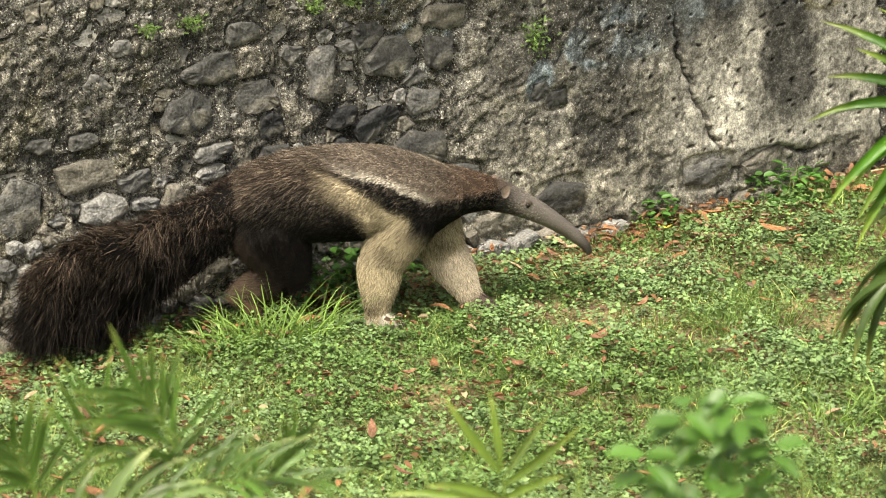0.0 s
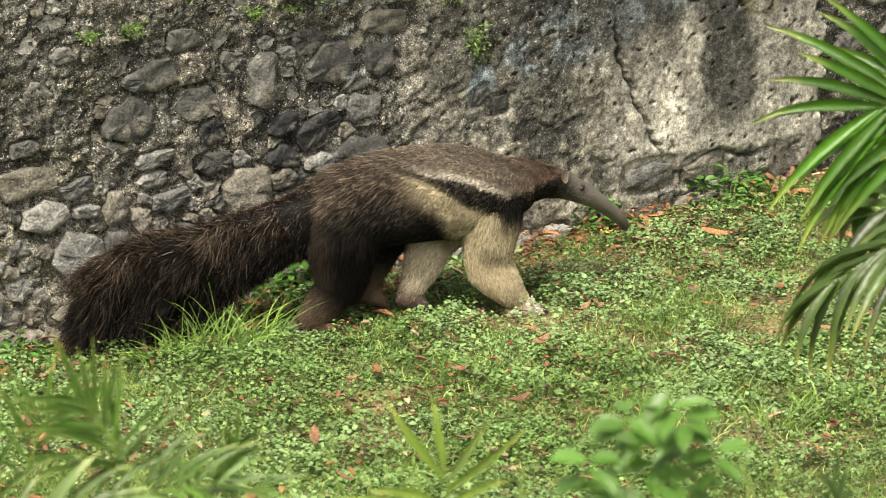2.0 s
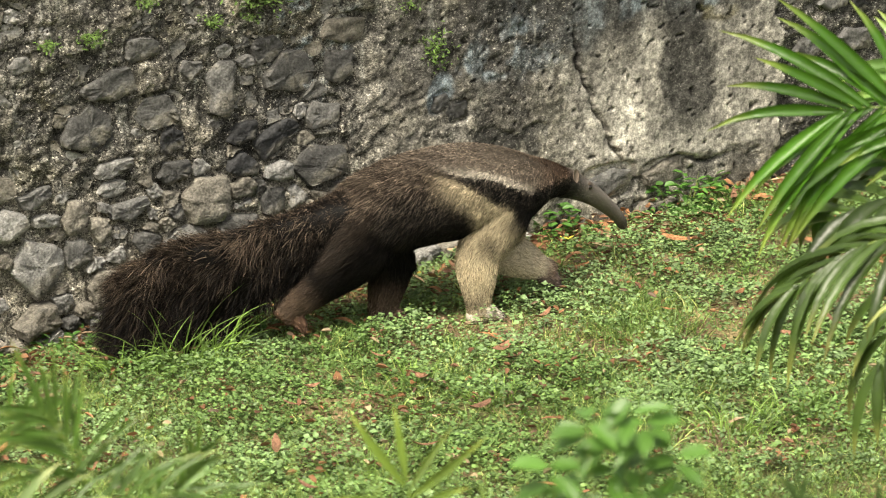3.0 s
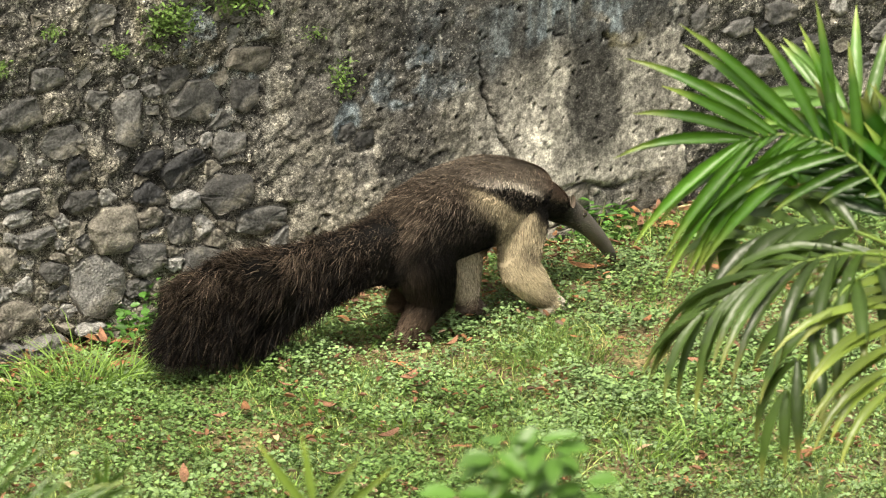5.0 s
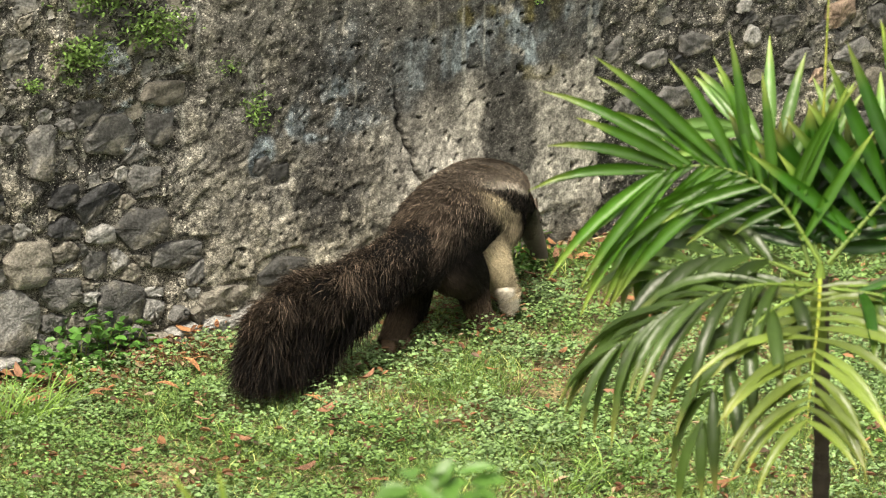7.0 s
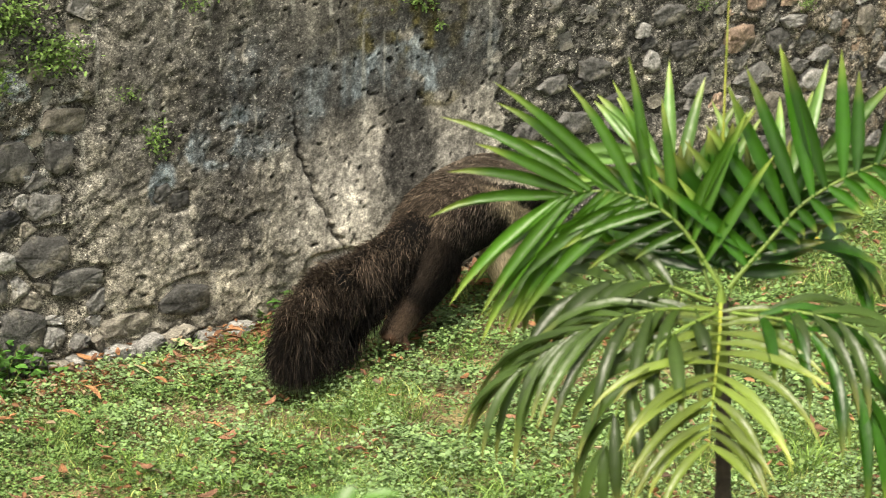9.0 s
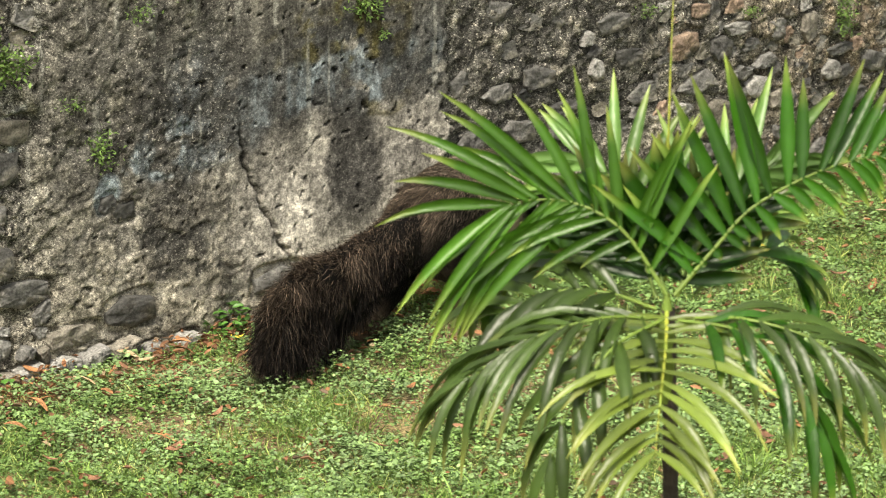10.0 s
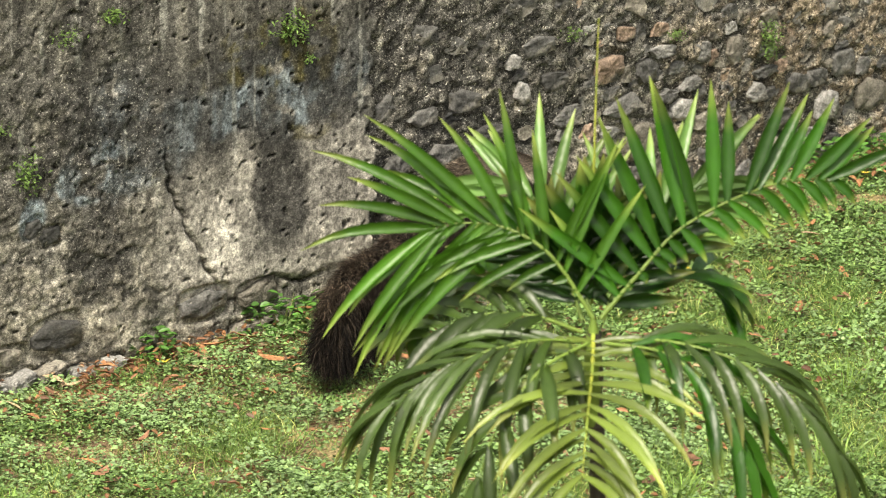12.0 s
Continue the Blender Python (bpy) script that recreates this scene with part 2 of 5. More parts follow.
# Stones that show as single pieces.
# along, up, width, height, tilt, tone
STONES_LOW_A = [
    (-0.01, 0.16, 0.07, 0.08, 0, 3), (-0.01, 0.31, 0.07, 0.08, 0, 2), (0.03, 0.39, 0.06, 0.05, 0, 4), (0.1, 0.18, 0.22, 0.32, -8, 4), (0.1, 0.37, 0.07, 0.05, 20, 4), (0.38, 0.47, 0.2, 0.13, 5, 4), (0.5, 0.09, 0.19, 0.12, 0, 3),
    (0.52, 0.29, 0.25, 0.26, 0, 4), (0.57, 0.46, 0.13, 0.05, -5, 4), (0.66, -0.02, 0.12, 0.07, 0, 2), (0.68, 0.45, 0.1, 0.13, 0, 3), (0.69, 0.31, 0.12, 0.11, 0, 2), (0.76, 0.02, 0.12, 0.09, 0, 2), (0.78, 0.38, 0.09, 0.1, 0, 3)]
STONES_LOW_B = [
    (0.82, 0.16, 0.17, 0.16, 0, 3), (0.91, 0.44, 0.17, 0.09, 15, 2), (0.94, 0.03, 0.2, 0.08, 5, 2), (0.98, 0.3, 0.11, 0.08, 0, 2), (1.11, 0.06, 0.15, 0.03, 3, 4), (1.16, 0.2, 0.26, 0.26, 0, 4), (1.23, 0.42, 0.23, 0.19, -5, 3),
    (1.34, 0.17, 0.13, 0.06, 0, 2), (1.38, 0.27, 0.18, 0.13, 0, 2), (1.4, 0.44, 0.12, 0.1, -20, 3), (1.43, 0.14, 0.09, 0.08, 0, 3), (1.53, 0.36, 0.11, 0.12, 0, 1), (1.56, 0.47, 0.12, 0.08, 0, 4), (1.64, 0.17, 0.25, 0.21, 0, 1)]
STONES_LOW_C = [
    (1.73, 0.47, 0.25, 0.17, 0, 1), (1.78, 0.13, 0.11, 0.09, 0, 4), (1.79, 0.0, 0.14, 0.07, 0, 3), (1.9, 0.02, 0.19, 0.06, 10, 4), (1.9, 0.32, 0.24, 0.11, 0, 2)]
STONES_HIGH_A = [
    (0.04, 0.53, 0.19, 0.24, 0, 2), (0.13, 0.75, 0.1, 0.06, 5, 1), (0.32, 0.61, 0.24, 0.12, 5, 3), (0.32, 0.74, 0.11, 0.06, 0, 2), (0.48, 1.06, 0.09, 0.06, 0, 2), (0.52, 0.55, 0.14, 0.07, 8, 2), (0.74, 0.78, 0.21, 0.17, 0, 1),
    (0.84, 0.53, 0.12, 0.06, 5, 4), (0.84, 0.92, 0.22, 0.12, 8, 1), (0.85, 0.61, 0.16, 0.06, 5, 4), (0.99, 1.04, 0.14, 0.09, 0, 2), (1.04, 0.79, 0.2, 0.13, 0, 1), (1.1, 0.55, 0.15, 0.09, 10, 1), (1.1, 0.67, 0.1, 0.1, 0, 0)]
STONES_HIGH_B = [
    (1.19, 0.93, 0.1, 0.08, 10, 2), (1.32, 0.85, 0.15, 0.24, -10, 2), (1.4, 0.65, 0.15, 0.08, 15, 0), (1.41, 0.52, 0.14, 0.1, -25, 0), (1.42, 0.92, 0.09, 0.05, 0, 2), (1.52, 0.95, 0.15, 0.1, 0, 1), (1.55, 0.6, 0.26, 0.1, 22, 0),
    (1.62, 0.84, 0.25, 0.17, 0, 1), (1.76, 0.66, 0.15, 0.11, 0, 2), (1.84, 0.84, 0.12, 0.16, 0, 1), (1.86, 0.97, 0.23, 0.11, 0, 3)]
STONES_PLASTER_A = [
    (2.05, 0.02, 0.16, 0.07, 8, 4), (2.08, 0.12, 0.29, 0.09, 3, 3), (2.18, 0.03, 0.14, 0.06, 15, 4), (2.27, 0.62, 0.09, 0.07, 20, 1), (2.32, 0.04, 0.16, 0.05, 15, 3), (2.35, 0.57, 0.1, 0.08, 0, 1), (2.37, 0.17, 0.22, 0.14, 8, 1),
    (2.46, 0.0, 0.12, 0.06, 0, 4), (2.62, 0.0, 0.12, 0.07, 5, 4), (3.08, 0.15, 0.23, 0.13, 0, 2), (3.3, 0.02, 0.17, 0.05, 8, 3), (3.35, 0.14, 0.2, 0.11, 5, 3)]
STONES_BEYOND_A = [
    (4.1, 0.51, 0.13, 0.12, 0, 2), (4.25, 0.7, 0.18, 0.07, 0, 2), (4.37, 0.52, 0.17, 0.1, 0, 2), (4.5, 0.73, 0.17, 0.1, 0, 1), (4.65, 0.46, 0.2, 0.12, 0, 1), (4.65, 0.56, 0.2, 0.07, 5, 1), (4.78, 0.84, 0.07, 0.06, 0, 4),
    (4.83, 0.7, 0.09, 0.11, 10, 4), (4.93, 0.88, 0.18, 0.1, 0, 1), (5.03, 0.71, 0.15, 0.08, 0, 1), (5.12, 0.54, 0.18, 0.09, 0, 2), (5.38, 0.42, 0.11, 0.05, 0, 4), (5.38, 0.7, 0.2, 0.12, 0, 5), (5.46, 0.52, 0.32, 0.09, 8, 2)]
STONES_BEYOND_B = [
    (5.47, 0.84, 0.11, 0.07, 0, 5), (5.57, 0.34, 0.22, 0.18, -8, 3), (5.62, 0.65, 0.15, 0.1, 0, 1), (5.7, 0.72, 0.15, 0.06, 0, 4), (5.72, 0.42, 0.11, 0.05, 0, 4), (5.75, 0.51, 0.12, 0.07, 0, 2), (5.8, 0.63, 0.1, 0.06, 0, 2),
    (5.84, 0.43, 0.13, 0.1, 0, 4), (5.89, 0.54, 0.17, 0.06, 5, 4), (6.01, 0.35, 0.17, 0.09, 0, 3), (6.18, 0.64, 0.11, 0.14, 0, 3), (6.33, 0.42, 0.12, 0.09, 0, 4), (6.39, 0.5, 0.16, 0.05, 5, 1), (6.46, 0.14, 0.19, 0.1, 0, 3)]
STONES_BEYOND_C = [
    (6.5, 0.26, 0.16, 0.1, 0, 2), (6.62, 0.41, 0.14, 0.1, 0, 1), (6.75, 0.41, 0.15, 0.08, 0, 2), (6.82, 0.27, 0.14, 0.14, 0, 4), (6.93, 0.45, 0.18, 0.11, 0, 2), (7.14, 0.26, 0.21, 0.16, 0, 3)]
STONES = STONES_LOW_A + STONES_LOW_B + STONES_LOW_C + STONES_HIGH_A + STONES_HIGH_B + STONES_PLASTER_A + STONES_BEYOND_A + STONES_BEYOND_B + STONES_BEYOND_C

CRACK_V, CRACK_U = [0.14, 0.185, 0.29, 0.391, 0.517, 0.606, 0.713, 0.9], [3.18, 3.157, 3.093, 3.049, 2.991, 2.94, 2.919, 2.88]


def wall_surface(U, Vv):
    """Relief and colour of the mortar and plaster by metres along and up the wall."""
    n1, n2, n3 = fbm(U * 5, Vv * 6, 51, 5), fbm(U * 16, Vv * 18, 52, 4), fbm(U * 45, Vv * 48, 53, 3)
    edge = BEND - 0.035 + (n2 - 0.5) * 0.11 + (n1 - 0.5) * 0.05
    plaster = step(1.85, 2.15, U + (n1 - 0.5) * 0.5) * step(0.008, -0.008, U - edge)
    smooth = step(2.8, 2.98, U + (n1 - 0.5) * 0.15) * step(0.008, -0.008, U - edge) * step(0.12, 0.2, Vv + (n2 - 0.5) * 0.1)
    rough = 1 - 0.5 * plaster - 0.4 * smooth
    out = ((n1 - 0.5) * (0.04 - 0.028 * plaster) + (n2 - 0.5) * (0.036 - 0.022 * plaster)) * rough + (n3 - 0.5) * 0.024 * (0.12 + 0.88 * rough) * (1 - 0.35 * plaster)
    out = out + 0.03 * plaster + 0.012 * smooth
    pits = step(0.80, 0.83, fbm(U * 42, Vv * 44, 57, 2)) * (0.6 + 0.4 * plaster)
    flakes = step(0.47, 0.5, fbm(U * 6, Vv * 7, 58, 5)) + step(0.55, 0.57, fbm(U * 11 + 4, Vv * 12, 59, 5)) + 0.6 * step(0.52, 0.545, fbm(U * 24, Vv * 26, 55, 4))
    out = out - 0.016 * pits + 0.0055 * flakes * (0.5 + 0.4 * plaster) * (1 - 0.75 * smooth)
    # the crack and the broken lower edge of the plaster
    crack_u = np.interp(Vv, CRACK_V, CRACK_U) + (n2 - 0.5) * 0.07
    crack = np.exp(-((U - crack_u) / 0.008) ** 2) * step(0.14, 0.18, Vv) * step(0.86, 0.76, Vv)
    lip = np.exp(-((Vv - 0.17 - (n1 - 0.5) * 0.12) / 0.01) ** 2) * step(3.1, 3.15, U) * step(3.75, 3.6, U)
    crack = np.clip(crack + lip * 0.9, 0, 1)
    out = out - 0.028 * crack
    # colours
    dark, mid, tan = np.array([0.064, 0.062, 0.057]), np.array([0.185, 0.178, 0.156]), np.array([0.335, 0.31, 0.255])
    cream, blue, moss = np.array([0.47, 0.445, 0.39]), np.array([0.22, 0.262, 0.285]), np.array([0.075, 0.066, 0.024])
    k = (0.55 * n1 + 0.3 * n2 + 0.15 * n3)
    light = step(0.38, 0.66, k)

    def put(C, colour, w):
        return C * (1 - w[..., None]) + colour * w[..., None]

    C = put(np.broadcast_to(dark, U.shape + (3,)), mid, step(0.36, 0.5, k))
    C = put(C, tan, step(0.5, 0.64, k) * (0.85 - 0.4 * step(0.5, 0.8, Vv) * step(1.1, 0.7, U)))
    C = put(C, tan, 0.6 * step(0.55, 0.25, Vv + (n1 - 0.5) * 0.5) * step(2.9, 1.9, U))
    # rough cast between the rubble and the smooth plaster
    C = put(C, mid * 1.1, 0.6 * plaster)
    C = put(C, np.array([0.30, 0.28, 0.225]), plaster * step(0.44, 0.56, n2 * 0.5 + n1 * 0.35 + n3 * 0.15) * 0.6)
    C = put(C, cream, smooth * step(0.84, 0.66, Vv + (n1 - 0.5) * 0.35) * (0.75 + 0.25 * light))
    C = put(C, dark * 0.8, smooth * blob(U, Vv, 3.46, 0.58, 0.15, 0.34, 61, 0.5) * 0.95)
    C = put(C, mid * 0.7, smooth * blob(U, Vv, 3.3, 0.36, 0.07, 0.12, 60) * 0.6)
    C = put(C, mid * 1.2, smooth * blob(U, Vv, 3.55, 0.25, 0.3, 0.16, 62) * 0.55)
    C = put(C, dark * 0.7, blob(U, Vv, 2.6, 0.5, 0.17, 0.28, 63, 0.6) * 0.92)
    C = put(C, dark * 1.5, blob(U, Vv, 2.42, 0.78, 0.5, 0.16, 64) * 0.6)
    high = step(0.62, 0.8, Vv + (n1 - 0.5) * 0.3) * step(2.0, 2.3, U) * step(BEND + 0.03, BEND - 0.02, U)
    C = put(C, dark * 1.6, high * step(0.65, 0.4, n2) * 0.75)
    C = put(C, dark * 1.2, step(0.45, 0.6, fbm(U * 5 + 1, Vv * 6, 76, 4)) * blob(U, Vv, 3.0, 0.95, 1.1, 0.24, 77) * 0.7)
    C = put(C, dark * 1.1, blob(U, Vv, 3.2, 0.97, 0.75, 0.17, 78) * 0.75)
    n5 = fbm(U * 10 + 2, Vv * 11, 86, 6)
    rim = 0.79 + (fbm(U * 4, Vv * 2, 88, 5) - 0.5) * 0.35 + 0.12 * step(2.9, 2.5, U)
    band = step(-0.03, 0.03, Vv - rim) * step(1.32, 1.1, Vv + (n1 - 0.5) * 0.4) * step(2.3, 2.6, U + (n1 - 0.5) * 0.4) * step(0.0, -0.02, U - edge)
    C = put(C, np.array([0.068, 0.076, 0.08]) * (0.5 + 1.0 * n5)[..., None], band * (0.55 + 0.35 * step(0.4, 0.55, n5)))
    C = put(C, cream * 0.9, band * step(0.70, 0.73, fbm(U * 9 + 7, Vv * 9, 90, 4)) * 0.8)
    wash = np.maximum(np.maximum(blob(U, Vv, 2.95, 0.93, 0.3, 0.13, 65), blob(U, Vv, 3.4, 0.95, 0.4, 0.15, 79)), blob(U, Vv, 2.62, 0.78, 0.28, 0.13, 80))
    C = put(C, blue * 0.95, step(0.38, 0.54, fbm(U * 14 + 3, Vv * 15, 66, 4)) * wash * 0.9)
    streak = step(0.52, 0.68, fbm(U * 11, Vv * 1.6, 72, 3)) * step(0.15, 0.6, Vv)
    C = put(C, dark * 1.4, plaster * streak * 0.55)
    C = put(C, tan * 0.9, plaster * (1 - smooth) * step(0.9, 1.4, flakes) * step(0.75, 0.5, Vv) * 0.45)
    patch = step(0.49, 0.52, fbm(U * 7 + 2, Vv * 8, 73, 5)) + step(0.53, 0.56, fbm(U * 15, Vv * 14 + 5, 74, 4))
    C = C * (0.82 + 0.2 * patch * (0.3 + 0.7 * plaster))[..., None]
    C = put(C, mid * 0.75, step(1.02, 1.2, Vv + (n1 - 0.5) * 0.3) * plaster * 0.7)
    crust = step(0.66, 0.84, Vv + (n1 - 0.5) * 0.45) * plaster * (0.35 + 0.65 * step(0.35, 0.6, fbm(U * 8, Vv * 3, 75, 4)))
    C = C * (1 - 0.36 * crust)[..., None] * (1 - 0.06 * plaster * (1 - smooth))[..., None]
    C = put(C, dark * 1.3, plaster * step(0.47, 0.57, fbm(U * 4 + 6, Vv * 3.5, 84, 5)) * step(0.2, 0.45, Vv) * (1 - 0.75 * smooth) * 0.45)
    C = put(C, moss, blob(U, Vv, 3.45, 1.12, 0.35, 0.18, 67) * step(0.4, 0.6, n2) * 0.9)
    C = put(C, moss, blob(U, Vv, 3.62, 0.78, 0.14, 0.05, 68) * step(0.4, 0.6, n2) * 0.7)
    C = put(C, blue * 1.3, blob(U, Vv, 2.27, 0.66, 0.07, 0.09, 69) * 0.9)
    C = put(C, blue * 1.1, blob(U, Vv, 1.7, 1.0, 0.2, 0.25, 70) * step(0.5, 0.62, n2) * 0.8)
    # rubble at the start of the wall: black crust high up
    C = put(C, dark, step(0.42, 0.7, Vv + (n1 - 0.5) * 0.5) * step(2.1, 1.5, U) * step(0.7, 0.42, n2) * 0.62)
    C = put(C, moss, step(0.72, 0.85, fbm(U * 7, Vv * 7, 71, 3) + 0.1 * Vv) * step(2.0, 1.5, U) * 0.35)
    drip = step(0.5, 0.6, fbm(U * 17 + 5, Vv * 1.5, 95, 4)) * step(0.45, 0.9, Vv + (n1 - 0.5) * 0.5)
    C = put(C, dark * 0.9, drip * 0.55)
    C = put(C, np.array([0.30, 0.30, 0.27]), step(0.66, 0.7, fbm(U * 30, Vv * 2.2, 96, 3)) * step(0.5, 0.8, Vv) * 0.45)
    # beyond the bend: black, then brown
    beyond = step(-0.01, 0.01, U - edge)
    C = put(C, dark * 1.1, beyond * step(5.4, 4.5, U + (n1 - 0.5) * 0.8) * step(0.8, 0.45, n2) * 0.82)
    C = put(C, np.array([0.25, 0.19, 0.125]), beyond * step(5.2, 6.6, U + (n1 - 0.5) * 0.6) * step(0.35, 0.6, n2) * 0.6)
    C = put(C, dark * 1.5, beyond * step(0.5, 0.9, Vv + (n1 - 0.5) * 0.5) * step(0.6, 0.42, n2) * 0.6)
    C = C * (0.82 + 0.5 * n3)[..., None]
    # shade inside the crack, broken edge and pits is put into the colour
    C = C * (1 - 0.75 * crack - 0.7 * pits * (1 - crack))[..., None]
    return out, C, np.clip(1 - 0.5 * plaster - 0.3 * smooth, 0.2, 1)


def build_wall(name, u0, u1, label):
    us = np.concatenate([np.arange(u0, 8.6, 0.0135), np.linspace(8.6, u1, 40)]) if u0 > 0 else np.concatenate([np.arange(u0, -0.4, 0.02), np.linspace(-0.4, u1, 560)])
    vs = np.concatenate([np.arange(-0.12, 1.48, 0.008), np.arange(1.5, 2.81, 0.05)])
    U, Vv = np.meshgrid(us, vs, indexing="ij")
    out, C, coarse = wall_surface(U, Vv)
    for u, v, w, h, tilt, tone in STONES:  # the mortar lies back round each stone
        if u0 - 0.2 < u < u1 + 0.2:
            i, j = np.searchsorted(us, (u - w, u + w)), np.searchsorted(vs, (v - h, v + h))
            part = np.s_[i[0]:i[1], j[0]:j[1]]
            du, dv = U[part] - u, Vv[part] - v
            c, k = math.cos(radians(tilt)), math.sin(radians(tilt))
            near = (np.abs((du * c + dv * k) / (0.56 * w)) ** 4 + np.abs((dv * c - du * k) / (0.58 * h)) ** 4) ** 0.25
            m = step(1.15, 0.9, near)
            base = 0.024 if 2.0 < u < BEND else -0.004
            out[part] = out[part] * (1 - m) + np.minimum(out[part], base - 0.012 * step(0.75, 1.0, near)) * m
    o, base, along, normal = wall_frame(u0 + 0.01)
    P = np.array(o) + (U - base)[..., None] * np.array(along) + Vv[..., None] * np.array((0, 0, 1.0)) + out[..., None] * np.array(normal)
    V, F = P.reshape(-1, 3), grid_faces(len(us), len(vs))
    a, b = [np.array(o) + (u - base) * np.array(along) for u in (u0, u1)]
    nrm = np.array(normal)
    box = [p - nrm * d + np.array((0, 0, z)) for p in (a, b) for d in (0.08, 0.5) for z in (-0.3, 2.8)]
    n = len(V)
    cube = np.array([(0, 1, 3, 2), (4, 6, 7, 5), (0, 4, 5, 1), (2, 3, 7, 6), (1, 5, 7, 3), (0, 2, 6, 4)]) + n
    V = np.vstack([V, box])
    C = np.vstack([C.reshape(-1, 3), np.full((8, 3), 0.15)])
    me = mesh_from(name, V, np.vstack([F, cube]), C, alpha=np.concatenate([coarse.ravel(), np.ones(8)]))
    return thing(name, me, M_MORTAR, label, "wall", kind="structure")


wall_a = build_wall("wall_1", -3.0, BEND, "old rubble stone wall with stained crumbling plaster")
wall_b = build_wall("wall_2", BEND, 13.0, "old dark rubble stone wall with exposed boulders")


# ---- the anteater ----
BLACK, DARK, BROWN = np.array([0.0045, 0.0042, 0.004]), np.array([0.007, 0.006, 0.0054]), np.array([0.08, 0.06, 0.045])
GRIZZLE, CREAM, WHITE, SKIN = np.array([0.16, 0.132, 0.105]), np.array([0.50, 0.42, 0.285]), np.array([0.56, 0.51, 0.43]), np.array([0.265, 0.23, 0.205])


def coat(x, z):
    """Colour of the coat by metres ahead of the hip and above the ground."""
    C = np.empty(x.shape + (3,))
    C[:] = DARK

    def put(colour, w):
        C[:] = C * (1 - w[..., None]) + colour * w[..., None]

    x0, x = x, x - 0.045
    put(BLACK, step(0.50, 0.36, z))
    top = 0.69 - 0.9 * np.clip(0.05 - x, 0, 0.3)
    put(BROWN * 0.62, 0.85 * step(top - 0.17, top - 0.03, z))
    put(GRIZZLE * 0.85, 0.6 * step(top - 0.07, top, z) * step(-0.1, 0.2, x))
    line = 0.595 - (x - 0.34) * 0.47
    line = np.maximum(line, 0.462)
    half = np.clip(0.012 + 0.22 * (x - 0.33), 0.007, 0.042)
    d = z - line
    above = step(half * 0.6, half + 0.02, d)
    put(GRIZZLE, above * step(0.18, 0.36, x) * 0.9)
    put(BROWN * np.array([1.25, 1.02, 0.92]), above * step(0.60, 0.80, x) * 0.85)
    band = 0.08 + 0.8 * np.clip(x - 0.33, 0, 1)
    under = step(-half + 0.006, -half - 0.014, d) * step(-half - band - 0.06, -half - band + 0.03, d) * step(0.17, 0.34, x)
    put(CREAM * 0.78, under)
    put(WHITE, step(half - 0.006, half + 0.003, d) * step(half + 0.034, half + 0.012, d) * step(0.22, 0.40, x) * step(0.66, 0.58, x) * 0.9)
    put(BLACK, step(half + 0.007, half - 0.004, np.abs(d)) * step(0.24, 0.32, x))
    put(BLACK, step(0.56, 0.60, x) * step(0.485, 0.465, z))
    put(SKIN, step(0.91, 1.03, x0))
    return C


class Tube:
    """A lofted body part: a table of stations along x with the middle line's height, half height and half width."""

    def __init__(self, stations, power=2.2):
        t = np.array(stations, float)
        self.xs, self.tab, self.power = t[:, 0], t[:, 1:], power

    def at(self, x, a):
        top, low, wide = [spline(self.xs, self.tab[:, k], x) for k in range(3)]
        c, s = np.cos(a), np.sin(a)
        r = (np.abs(c) ** self.power + np.abs(s) ** self.power) ** (-1 / self.power)
        return np.stack([x, wide * r * c, (top + low) / 2 + (top - low) / 2 * r * s], -1)

    def mesh_arrays(self, rows=48, cols=28):
        x = np.linspace(self.xs[0], self.xs[-1], rows)
        X, A = np.meshgrid(x, np.linspace(0, 2 * np.pi, cols, endpoint=False), indexing="ij")
        V = self.at(X, A).reshape(-1, 3)
        F = grid_faces(rows, cols, True)
        n = len(V)
        ends = np.array([V[:cols].mean(0), V[-cols:].mean(0)])
        caps = [(n, n, (i + 1) % cols, i) for i in range(cols)] + [(n + 1, n + 1, n - cols + i, n - cols + (i + 1) % cols) for i in range(cols)]
        tri = np.array([c[1:] for c in caps])
        quads = np.vstack([F[:, [0, 1, 2]], F[:, [0, 2, 3]], tri])
        return np.vstack([V, ends]), quads

    def sample(self, n, rng):
        x = rng.uniform(self.xs[0], self.xs[-1], n)
        a = rng.uniform(0, 2 * np.pi, n)
        p = self.at(x, a)
        e = 1e-3
        nrm = np.cross(self.at(x, a + e) - p, self.at(x + e, a) - p)
        out = p - np.stack([x, 0 * x, spline(self.xs, self.tab[:, :2].mean(1), x)], -1)
        nrm *= np.sign((nrm * out).sum(1, keepdims=True))
        return p, nrm / (np.linalg.norm(nrm, axis=1, keepdims=True) + 1e-9)


